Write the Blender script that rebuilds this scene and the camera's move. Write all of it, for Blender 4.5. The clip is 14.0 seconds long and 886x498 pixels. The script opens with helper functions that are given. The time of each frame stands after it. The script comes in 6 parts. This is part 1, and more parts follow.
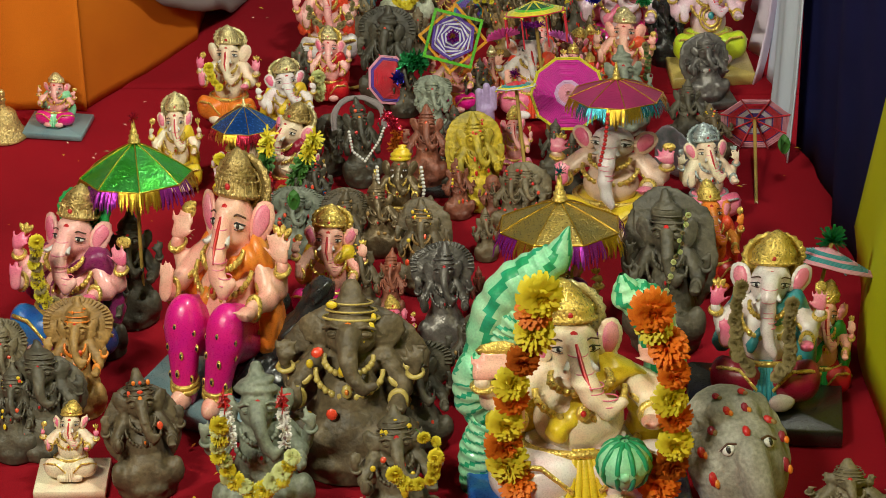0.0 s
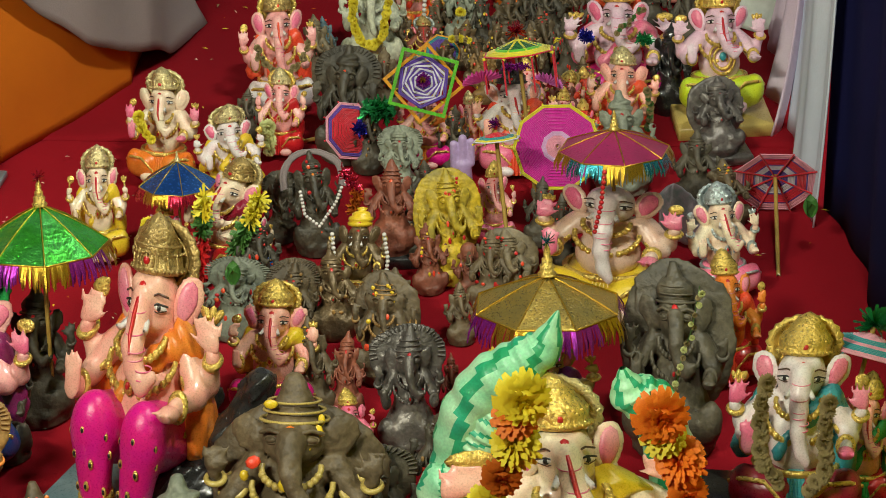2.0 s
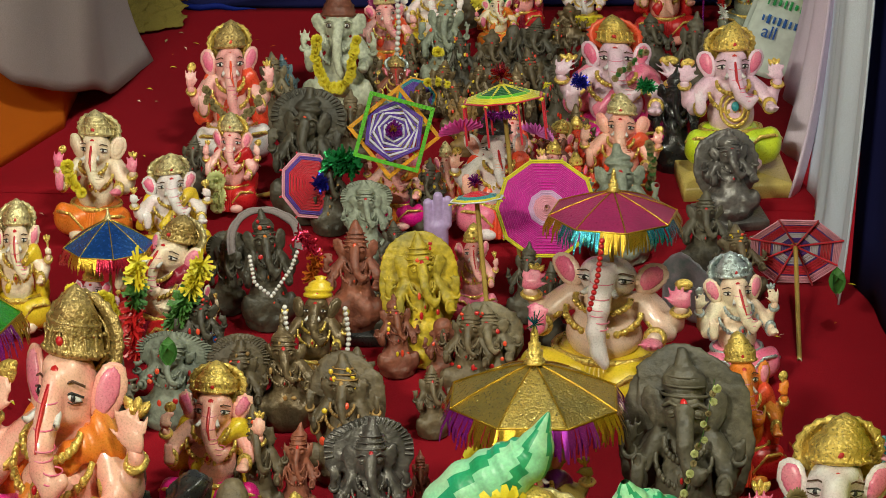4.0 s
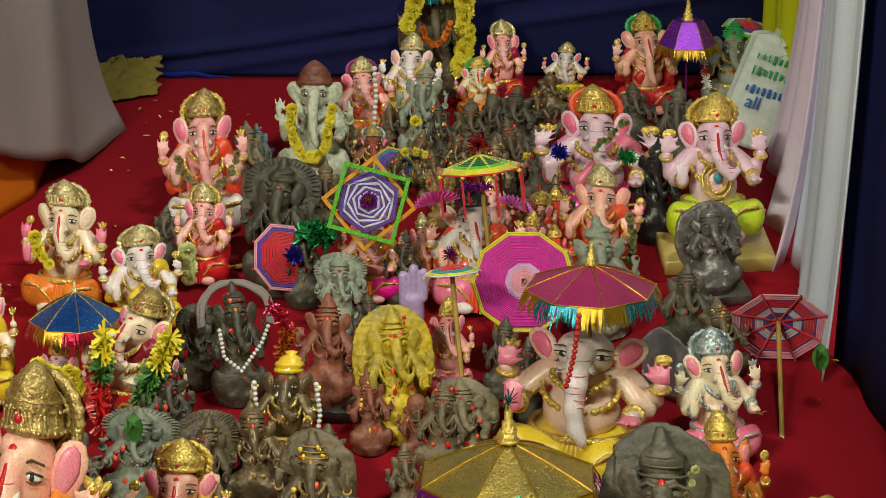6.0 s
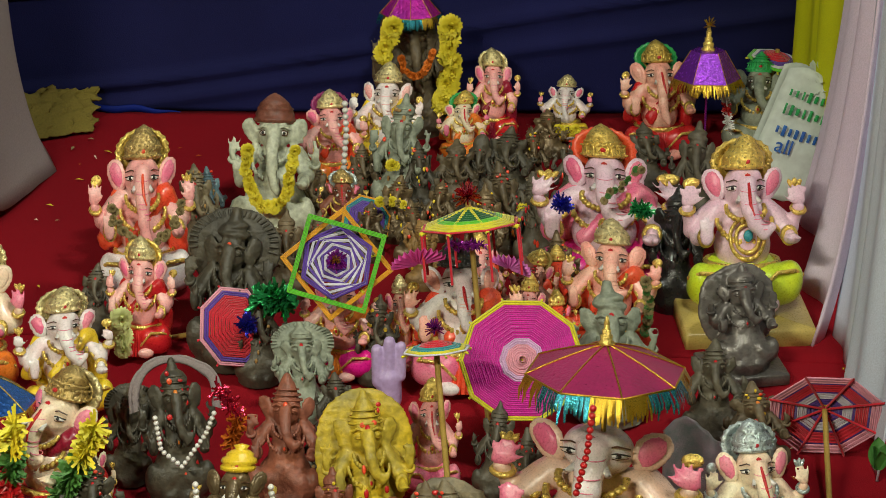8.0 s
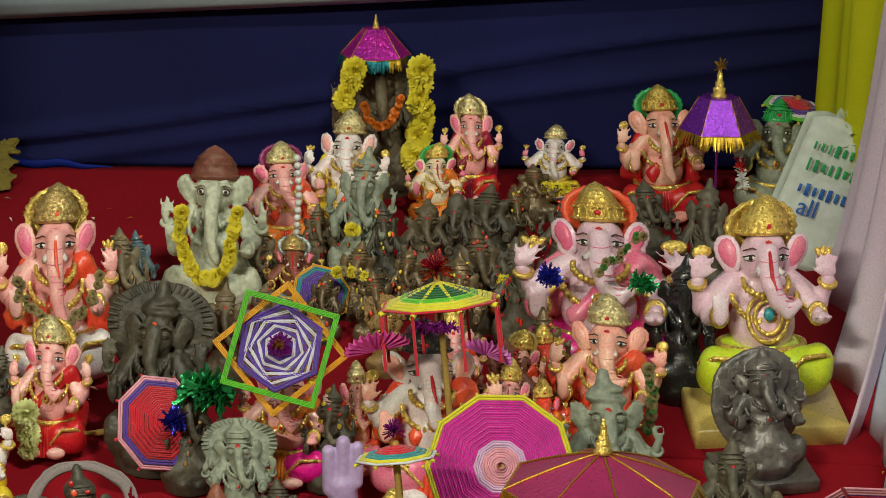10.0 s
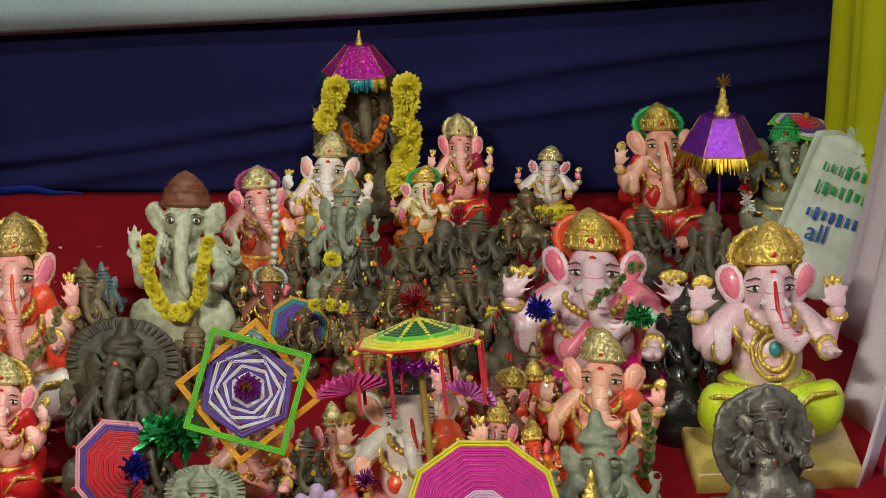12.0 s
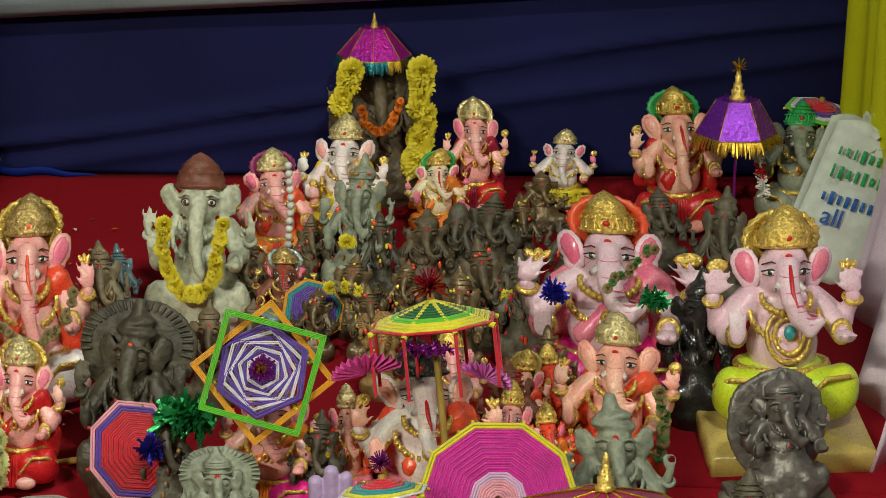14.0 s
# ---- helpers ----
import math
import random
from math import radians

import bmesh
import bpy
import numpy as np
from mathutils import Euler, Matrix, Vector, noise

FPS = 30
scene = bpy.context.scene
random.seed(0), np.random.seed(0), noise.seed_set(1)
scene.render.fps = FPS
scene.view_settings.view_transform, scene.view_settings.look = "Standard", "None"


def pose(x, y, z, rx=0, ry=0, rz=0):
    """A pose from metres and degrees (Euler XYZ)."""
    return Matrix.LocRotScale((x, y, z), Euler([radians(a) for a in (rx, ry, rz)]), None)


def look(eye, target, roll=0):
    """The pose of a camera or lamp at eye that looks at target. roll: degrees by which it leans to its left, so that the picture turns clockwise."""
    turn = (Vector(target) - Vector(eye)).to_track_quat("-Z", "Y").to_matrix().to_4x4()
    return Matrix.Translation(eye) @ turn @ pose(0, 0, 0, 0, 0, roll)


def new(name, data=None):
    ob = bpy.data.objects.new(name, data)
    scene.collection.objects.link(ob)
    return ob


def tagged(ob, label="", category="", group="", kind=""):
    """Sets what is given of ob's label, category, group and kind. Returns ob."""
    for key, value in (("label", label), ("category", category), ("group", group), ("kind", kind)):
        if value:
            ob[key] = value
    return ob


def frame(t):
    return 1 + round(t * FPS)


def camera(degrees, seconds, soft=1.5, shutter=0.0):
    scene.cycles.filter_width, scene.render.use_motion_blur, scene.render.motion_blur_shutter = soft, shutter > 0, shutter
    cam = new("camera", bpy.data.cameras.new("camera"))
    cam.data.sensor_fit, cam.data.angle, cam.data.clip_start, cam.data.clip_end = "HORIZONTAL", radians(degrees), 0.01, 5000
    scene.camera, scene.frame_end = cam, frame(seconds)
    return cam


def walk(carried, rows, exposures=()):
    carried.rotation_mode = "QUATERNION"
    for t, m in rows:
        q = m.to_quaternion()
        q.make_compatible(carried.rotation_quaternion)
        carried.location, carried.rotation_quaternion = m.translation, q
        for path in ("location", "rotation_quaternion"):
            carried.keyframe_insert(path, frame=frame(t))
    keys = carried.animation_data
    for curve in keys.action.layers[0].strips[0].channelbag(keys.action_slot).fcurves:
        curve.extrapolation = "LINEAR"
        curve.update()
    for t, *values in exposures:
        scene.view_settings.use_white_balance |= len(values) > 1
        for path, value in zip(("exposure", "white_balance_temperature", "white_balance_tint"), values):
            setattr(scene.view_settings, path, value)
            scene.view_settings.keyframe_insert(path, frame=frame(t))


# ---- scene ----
cam = camera(18.0, 14.0, soft=0.6)
# seconds, place, tilt, roll, turn
ROWS = [
    (0, -0.04964, -4.058, 2.336, -30.2, 1.146, 0.3551),
    (0.5, -0.0452, -3.905, 2.26, -29.96, 1.329, 0.1823),
    (1, -0.03774, -3.735, 2.177, -29.69, 1.569, 0.1021),
    (1.5, -0.03108, -3.592, 2.104, -29.41, 1.301, 0.2567),
    (2, -0.02604, -3.426, 2.022, -29.22, 1.064, 0.1913),
    (2.5, -0.02609, -3.278, 1.949, -29.02, 0.7237, 0.1638),
    (3, -0.03244, -3.125, 1.881, -28.88, 0.384, 0.1431),
    (5.5, -0.002376, -2.87, 1.771, -27.36, 0.04618, 0.162),
    (6, -0.001246, -2.86, 1.77, -27.05, -0.0634, 0.1216),
    (6.5, 0.002731, -2.738, 1.712, -26.83, -0.1875, 0.1515),
    (7, -0.0006009, -2.599, 1.648, -26.55, -0.797, 0.2956),
    (7.5, -0.0118, -2.468, 1.595, -26.44, -0.841, 0.03229),
    (8, -0.01717, -2.324, 1.538, -26.31, -0.7432, -0.2618),
    (8.5, -0.01401, -2.216, 1.496, -26.1, -0.6697, -0.4863),
    (9, -0.005546, -2.097, 1.44, -25.73, -0.7993, -0.5169),
    (11.5, 0.04117, -1.698, 1.282, -25, -0.6582, -0.1496),
    (12, 0.04995, -1.698, 1.282, -24.95, -0.3548, -0.1745),
    (12.5, 0.0528, -1.703, 1.281, -24.84, -0.01405, -0.2559),
    (13, 0.05308, -1.704, 1.281, -24.86, -0.1298, -0.2971),
    (13.5, 0.05349, -1.702, 1.279, -24.95, -0.3018, -0.1706),
    (14, 0.04773, -1.699, 1.279, -25.24, -0.4457, 0.1552),
]
walk(cam, [(t, pose(x, y, z, 90 + tilt, roll, turn)) for t, x, y, z, tilt, roll, turn in ROWS])

# world and lights: white lamps, unseen and added, above and in front of the display
world = bpy.data.worlds.new("world")
scene.world = world
world.use_nodes = True
world.node_tree.nodes["Background"].inputs[0].default_value = (0.55, 0.62, 0.75, 1)
world.node_tree.nodes["Background"].inputs[1].default_value = 0.03


def lamp(name, eye, target, size, size_y, watts, color):
    data = bpy.data.lights.new(name, "AREA")
    data.shape, data.size, data.size_y, data.energy, data.color = "RECTANGLE", size, size_y, watts, color
    ob = new(name, data)
    ob.matrix_world = look(eye, target)
    return ob


lamp("added_lamp", (-1.4, -2.6, 2.7), (0.1, 0.35, 0.1), 0.8, 0.09, 92, (1.0, 0.98, 0.77))
lamp("added_lamp", (1.3, -2.2, 2.8), (0.0, 0.0, 0.1), 0.8, 0.09, 18, (1.0, 0.98, 0.82))
# extra fill, added to brighten the fronts of the back row
lamp("added_lamp", (0.8, -0.7, 2.7), (0.35, 1.1, 0.08), 0.8, 0.09, 92, (0.97, 1.0, 0.88))


# materials
MATS = {}


def material(name, color, rough=0.5, metal=0.0, var=0.18, scale=60.0, bump=0.15, second=None, mixat=0.55, coat=0.0, bumpscale=None, sheen=0.0, vary=0.1):
    """A surface with a fine grain and wider stains in a second colour, a bump of the same grain and a shade that varies by object."""
    if name in MATS:
        return MATS[name]
    m = bpy.data.materials.new(name)
    m.use_nodes = True
    nt, L = m.node_tree, m.node_tree.links
    b = nt.nodes["Principled BSDF"]
    tc = nt.nodes.new("ShaderNodeTexCoord")
    big, fine = nt.nodes.new("ShaderNodeTexNoise"), nt.nodes.new("ShaderNodeTexNoise")
    big.inputs["Scale"].default_value, big.inputs["Detail"].default_value = scale * 0.3, 4
    fine.inputs["Scale"].default_value, fine.inputs["Detail"].default_value = (bumpscale or scale * 5), 5
    L.new(tc.outputs["Object"], big.inputs["Vector"])
    L.new(tc.outputs["Object"], fine.inputs["Vector"])
    ramp = nt.nodes.new("ShaderNodeValToRGB")
    e = ramp.color_ramp.elements
    e[0].position, e[1].position = mixat - 0.16, mixat + 0.16
    e[0].color = (*color, 1)
    e[1].color = (*(second or [c * (1 - var) for c in color]), 1)
    L.new(big.outputs["Fac"], ramp.inputs["Fac"])
    info = nt.nodes.new("ShaderNodeObjectInfo")
    span = nt.nodes.new("ShaderNodeMapRange")
    span.inputs["To Min"].default_value, span.inputs["To Max"].default_value = 1 - vary, 1 + vary
    L.new(info.outputs["Random"], span.inputs["Value"])
    grain = nt.nodes.new("ShaderNodeMapRange")
    grain.inputs["From Min"].default_value, grain.inputs["From Max"].default_value = 0.25, 0.75
    grain.inputs["To Min"].default_value, grain.inputs["To Max"].default_value = 1 - var, 1 + var * 0.5
    L.new(fine.outputs["Fac"], grain.inputs["Value"])
    mul = nt.nodes.new("ShaderNodeMath")
    mul.operation = "MULTIPLY"
    L.new(span.outputs["Result"], mul.inputs[0])
    L.new(grain.outputs["Result"], mul.inputs[1])
    hsv = nt.nodes.new("ShaderNodeHueSaturation")
    L.new(mul.outputs[0], hsv.inputs["Value"])
    L.new(ramp.outputs["Color"], hsv.inputs["Color"])
    L.new(hsv.outputs["Color"], b.inputs["Base Color"])
    rr = nt.nodes.new("ShaderNodeMapRange")
    rr.inputs["To Min"].default_value, rr.inputs["To Max"].default_value = max(0.03, rough - 0.12), min(1, rough + 0.12)
    L.new(fine.outputs["Fac"], rr.inputs["Value"])
    L.new(rr.outputs["Result"], b.inputs["Roughness"])
    b.inputs["Metallic"].default_value = metal
    if rough >= 0.65 and not metal:
        b.inputs["Specular IOR Level"].default_value = 0.12
    b.inputs["Coat Weight"].default_value = coat
    b.inputs["Sheen Weight"].default_value = sheen
    if bump:
        bp = nt.nodes.new("ShaderNodeBump")
        bp.inputs["Strength"].default_value, bp.inputs["Distance"].default_value = bump, 0.004
        L.new(fine.outputs["Fac"], bp.inputs["Height"])
        L.new(bp.outputs["Normal"], b.inputs["Normal"])
    MATS[name] = m
    return m


PAINT = {
    "peach": ((0.93, 0.53, 0.40), (0.93, 0.34, 0.29)), "pink": ((0.89, 0.38, 0.37), (0.88, 0.55, 0.48)), "cream": ((0.88, 0.78, 0.56), (0.88, 0.58, 0.43)),
    "white": ((0.83, 0.78, 0.76), (0.82, 0.60, 0.62)), "lilac": ((0.82, 0.54, 0.66), (0.86, 0.70, 0.76)), "tan": ((0.82, 0.54, 0.40), (0.86, 0.66, 0.54)),
    "hotpink": ((0.85, 0.16, 0.30), (0.87, 0.34, 0.40)), "magenta": ((0.80, 0.015, 0.24), (0.72, 0.01, 0.30)), "red": ((0.62, 0.02, 0.02), (0.45, 0.01, 0.02)),
    "orange": ((0.86, 0.20, 0.02), (0.80, 0.30, 0.05)), "vermilion": ((0.86, 0.07, 0.03), (0.8, 0.12, 0.04)), "yellow": ((0.82, 0.60, 0.03), (0.75, 0.48, 0.03)),
    "lime": ((0.66, 0.80, 0.03), (0.50, 0.72, 0.04)), "green": ((0.03, 0.42, 0.10), (0.02, 0.28, 0.08)), "mint": ((0.35, 0.80, 0.48), (0.02, 0.42, 0.16)),
    "purple": ((0.23, 0.03, 0.40), (0.16, 0.02, 0.30)), "plum": ((0.22, 0.02, 0.10), (0.30, 0.03, 0.16)), "blue": ((0.02, 0.10, 0.42), (0.03, 0.2, 0.5)), "teal": ((0.05, 0.35, 0.38), (0.03, 0.22, 0.3)),
    "maroon": ((0.25, 0.01, 0.03), (0.35, 0.01, 0.04)), "black": ((0.015, 0.015, 0.015), (0.03, 0.03, 0.028)), "slate": ((0.15, 0.25, 0.29), (0.22, 0.32, 0.34)),
    "brown": ((0.10, 0.045, 0.025), (0.06, 0.03, 0.02)), "khaki": ((0.48, 0.36, 0.10), (0.6, 0.46, 0.12)),
}
CLAY = {
    "wetclay": ((0.46, 0.44, 0.37), (0.33, 0.31, 0.25)),
    "sage": ((0.62, 0.64, 0.48), (0.50, 0.53, 0.40)), "clay": ((0.167, 0.123, 0.067), (0.076, 0.056, 0.031)), "greyclay": ((0.243, 0.195, 0.114), (0.119, 0.097, 0.058)), "greenclay": ((0.30, 0.325, 0.245), (0.18, 0.205, 0.155)),
    "darkclay": ((0.109, 0.093, 0.061), (0.049, 0.043, 0.030)), "terracotta": ((0.27, 0.085, 0.045), (0.18, 0.06, 0.04)), "yellowclay": ((0.66, 0.46, 0.02), (0.30, 0.24, 0.04)),
    "bronze": ((0.193, 0.135, 0.069), (0.095, 0.068, 0.036)), "silverclay": ((0.27, 0.245, 0.22), (0.10, 0.09, 0.08)), "ochre": ((0.42, 0.24, 0.07), (0.26, 0.15, 0.05)),
}
METAL = {"gold": (0.92, 0.66, 0.16), "palegold": (0.86, 0.72, 0.36), "oldgold": (0.62, 0.44, 0.16), "silver": (0.62, 0.72, 0.72), "brass": (0.72, 0.52, 0.20)}


def mat(name):
    if name in MATS:
        return MATS[name]
    if name in PAINT:
        a, b = PAINT[name]
        return material(name, a, 0.30, second=b, scale=90, bump=0.14, mixat=0.56, coat=0.5)
    if name in CLAY:
        a, b = CLAY[name]
        shiny = name in ("bronze", "silverclay")
        return material(name, a, 0.36 if shiny else 0.52, 0.35 if shiny else 0.0, second=b, scale=75, bump=0.35, var=0.40, bumpscale=170, mixat=0.50, vary=0.28)
    return material(name, METAL[name], 0.3, 0.62, scale=90, bump=0.8, bumpscale=230, var=0.3, second=[c * 0.7 for c in METAL[name]])


material("eyewhite", (0.8, 0.78, 0.74), 0.3, bump=0)
material("foil_green", (0.07, 0.55, 0.05), 0.22, 0.75, scale=130, bump=0.7, second=(0.12, 0.62, 0.16), bumpscale=150)
material("foil_blue", (0.02, 0.10, 0.42), 0.25, 0.7, scale=50, bump=0.25, second=(0.05, 0.18, 0.55))
material("foil_gold", (0.62, 0.44, 0.10), 0.3, 0.8, scale=80, bump=0.5, second=(0.40, 0.32, 0.10), bumpscale=300)
material("foil_maroon", (0.44, 0.03, 0.14), 0.32, 0.3, scale=60, bump=0.3, second=(0.30, 0.025, 0.10))
material("foil_magenta", (0.66, 0.02, 0.45), 0.22, 0.6, scale=160, bump=0.8, second=(0.45, 0.02, 0.42), bumpscale=220)
material("foil_purple", (0.24, 0.03, 0.5), 0.25, 0.6, scale=50, bump=0.3, second=(0.17, 0.02, 0.36))
material("tinsel_gold", (0.72, 0.46, 0.05), 0.3, 0.9, scale=200, bump=0.2)
material("tinsel_teal", (0.05, 0.36, 0.45), 0.25, 0.8, scale=200, bump=0.2)
material("tinsel_purple", (0.38, 0.03, 0.42), 0.25, 0.7, scale=200, bump=0.2)
material("tinsel_red", (0.65, 0.03, 0.08), 0.22, 0.8, scale=200, bump=0.2)
material("tinsel_blue", (0.05, 0.05, 0.55), 0.22, 0.8, scale=200, bump=0.2)
material("tinsel_green", (0.03, 0.34, 0.10), 0.25, 0.7, scale=200, bump=0.2)
for key, col in dict(red=(0.66, 0.02, 0.04), purple=(0.12, 0.05, 0.36), pink=(0.85, 0.36, 0.46), yellow=(0.80, 0.72, 0.03), magenta=(0.68, 0.02, 0.36),
                     green=(0.13, 0.55, 0.03), darkgreen=(0.01, 0.12, 0.03), orange=(0.82, 0.38, 0.02), white=(0.72, 0.70, 0.78), teal=(0.03, 0.30, 0.33), lilac=(0.72, 0.45, 0.70)).items():
    material("thread_" + key, col, 0.65, scale=300, bump=0.35, sheen=0.3, vary=0.06)
material("marigold_yellow", (0.80, 0.62, 0.02), 0.6, scale=120, second=(0.72, 0.68, 0.05), bump=0.2)
material("marigold_orange", (0.86, 0.23, 0.01), 0.6, scale=120, second=(0.74, 0.14, 0.01), bump=0.2)
material("marigold_rust", (0.50, 0.11, 0.01), 0.7, scale=120, second=(0.34, 0.08, 0.01), bump=0.2)
material("chrysanthemum_green", (0.62, 0.68, 0.22), 0.6, scale=120, second=(0.72, 0.72, 0.42), bump=0.2)
material("dry_flower", (0.36, 0.28, 0.13), 0.8, scale=140, second=(0.22, 0.17, 0.08), bump=0.3)
material("leaf", (0.05, 0.17, 0.03), 0.5, scale=70, second=(0.10, 0.26, 0.05), bump=0.3)
material("bamboo", (0.50, 0.34, 0.08), 0.45, scale=90, second=(0.40, 0.24, 0.05), bump=0.2)
material("carpet", (0.29, 0.006, 0.014), 0.9, scale=9, second=(0.21, 0.004, 0.010), bump=0.35, bumpscale=900, var=0.25)
material("navy_cloth", (0.011, 0.012, 0.070), 0.85, scale=9, second=(0.006, 0.007, 0.036), bump=0.2, bumpscale=600)
material("orange_cloth", (0.66, 0.17, 0.012), 0.7, scale=9, second=(0.52, 0.12, 0.01), bump=0.2, bumpscale=600)
material("grey_cloth", (0.29, 0.24, 0.24), 0.8, scale=6, second=(0.23, 0.19, 0.19), bump=0.2, bumpscale=500)
material("pink_cloth", (0.90, 0.78, 0.94), 0.7, scale=8, second=(0.86, 0.68, 0.88), bump=0.2, bumpscale=600)
material("blue_cloth", (0.76, 0.84, 0.95), 0.7, scale=8, second=(0.64, 0.71, 0.84), bump=0.2, bumpscale=600)
material("lime_cloth", (0.62, 0.63, 0.015), 0.65, scale=8, second=(0.52, 0.55, 0.012), bump=0.2, bumpscale=600)
material("jute_cloth", (0.22, 0.17, 0.035), 0.8, scale=25, second=(0.13, 0.10, 0.025), bump=0.6, bumpscale=400)
material("valance_cloth", (0.36, 0.44, 0.50), 0.75, scale=8, second=(0.28, 0.35, 0.41), bump=0.2, bumpscale=600)
material("paper", (0.60, 0.66, 0.60), 0.7, scale=14, second=(0.50, 0.55, 0.48), bump=0.2)
material("brocade", (0.42, 0.36, 0.40), 0.35, 0.5, scale=220, second=(0.22, 0.30, 0.28), bump=0.5)
material("unseen_lining", (0.06, 0.053, 0.05), 0.9, scale=4, bump=0.1)


# ---- shapes ----
class Build:
    """Gathers pieces of quads, each with a material, into one mesh."""

    def __init__(self):
        self.v, self.f, self.m, self.mats, self.n = [], [], [], [], 0

    def add(self, piece, mname):
        v, f = piece
        if len(v) == 0:
            return
        if mname not in self.mats:
            self.mats.append(mname)
        self.v.append(np.asarray(v, float))
        self.f.append(np.asarray(f, int) + self.n)
        self.m.append(np.full(len(f), self.mats.index(mname)))
        self.n += len(v)

    def object(self, name, parent=None, label="", smooth=True):
        me = bpy.data.meshes.new(name)
        v, f, mi = np.concatenate(self.v), np.concatenate(self.f), np.concatenate(self.m)
        me.vertices.add(len(v))
        me.vertices.foreach_set("co", v.ravel())
        me.loops.add(len(f) * 4)
        me.loops.foreach_set("vertex_index", f.ravel().astype(np.int32))
        me.polygons.add(len(f))
        me.polygons.foreach_set("loop_start", np.arange(0, len(f) * 4, 4, dtype=np.int32))
        me.polygons.foreach_set("material_index", mi.astype(np.int32))
        me.polygons.foreach_set("use_smooth", np.full(len(f), smooth))
        for k in self.mats:
            me.materials.append(mat(k))
        me.update(calc_edges=True)
        me.validate()
        ob = new(name, me)
        if parent is not None:
            ob.parent = parent
        if label:
            tagged(ob, label)
        return ob


def grid_faces(nu, nv, wrap_u=False):
    f = []
    for j in range(nv - 1):
        for i in range(nu if wrap_u else nu - 1):
            a, b = j * nu + i, j * nu + (i + 1) % nu
            f.append((a, b, b + nu, a + nu))
    return f


def lathe(profile, n=24, ripple=0.0, k=12, flat=1.0):
    """Turns (radius, height) pairs round z; ripple: flutes of that depth, k of them."""
    th = np.arange(n) * 2 * np.pi / n
    v = []
    for r, z in profile:
        rr = r * (1 + ripple * np.cos(k * th + z * 40))
        v.append(np.stack([rr * np.cos(th), rr * np.sin(th) * flat, np.full(n, z)], 1))
    return np.concatenate(v), grid_faces(n, len(profile), True)


def ball(c, r, n=10, rot=None):
    a = np.linspace(0.02, np.pi - 0.02, max(5, n // 2 + 1))
    v, f = lathe([(np.sin(t), -np.cos(t)) for t in a], n)
    v = v * np.asarray(r)
    if rot is not None:
        v = v @ np.array(Euler([radians(q) for q in rot]).to_matrix()).T
    return v + np.asarray(c), f


def tube(path, radius, n=8, closed=False):
    path = np.asarray(path, float)
    m = len(path)
    rad = np.full(m, radius) if np.isscalar(radius) else np.asarray(radius, float)
    tan = np.gradient(path, axis=0)
    if closed:
        tan = np.roll(path, -1, 0) - np.roll(path, 1, 0)
    tan /= np.linalg.norm(tan, axis=1)[:, None] + 1e-9
    up = np.array([0.03, 0.1, 1.0]) if abs(tan[:, 2]).mean() < 0.8 else np.array([0.02, 1.0, 0.1])
    a = np.cross(tan, up)
    a /= np.linalg.norm(a, axis=1)[:, None] + 1e-9
    b = np.cross(tan, a)
    th = np.arange(n) * 2 * np.pi / n
    v = path[:, None] + rad[:, None, None] * (np.cos(th)[None, :, None] * a[:, None] + np.sin(th)[None, :, None] * b[:, None])
    f = grid_faces(n, m, True)
    if closed:
        f += [((m - 1) * n + i, (m - 1) * n + (i + 1) % n, (i + 1) % n, i) for i in range(n)]
    return v.reshape(-1, 3), f


def ring(c, r, t, rot=(0, 0, 0), n=20, squash=1.0):
    th = np.arange(n) * 2 * np.pi / n
    p = np.stack([r * np.cos(th), r * squash * np.sin(th), 0 * th], 1)
    v, f = tube(p, t, 6, True)
    return v @ np.array(Euler([radians(q) for q in rot]).to_matrix()).T + np.asarray(c), f


def block(c, s, bev=0.12):
    """A box with chamfered edges, centre c and full size s."""
    s = np.asarray(s, float) / 2
    e = min(s) * bev * 2
    prof = []
    for z, ins in ((-s[2], e), (-s[2] + e, 0), (s[2] - e, 0), (s[2], e)):
        x, y = s[0] - ins, s[1] - ins
        q = e * 0.7
        prof.append([(x, -y + q, z), (x, y - q, z), (x - q, y, z), (-x + q, y, z), (-x, y - q, z), (-x, -y + q, z), (-x + q, -y, z), (x - q, -y, z)])
    v = np.array(prof).reshape(-1, 3)
    f = grid_faces(8, 4, True)
    for o in (0, 24):
        f += [(o, o + 1, o + 2, o + 3), (o, o + 3, o + 4, o + 7), (o + 4, o + 5, o + 6, o + 7)]
    return v + np.asarray(c), f


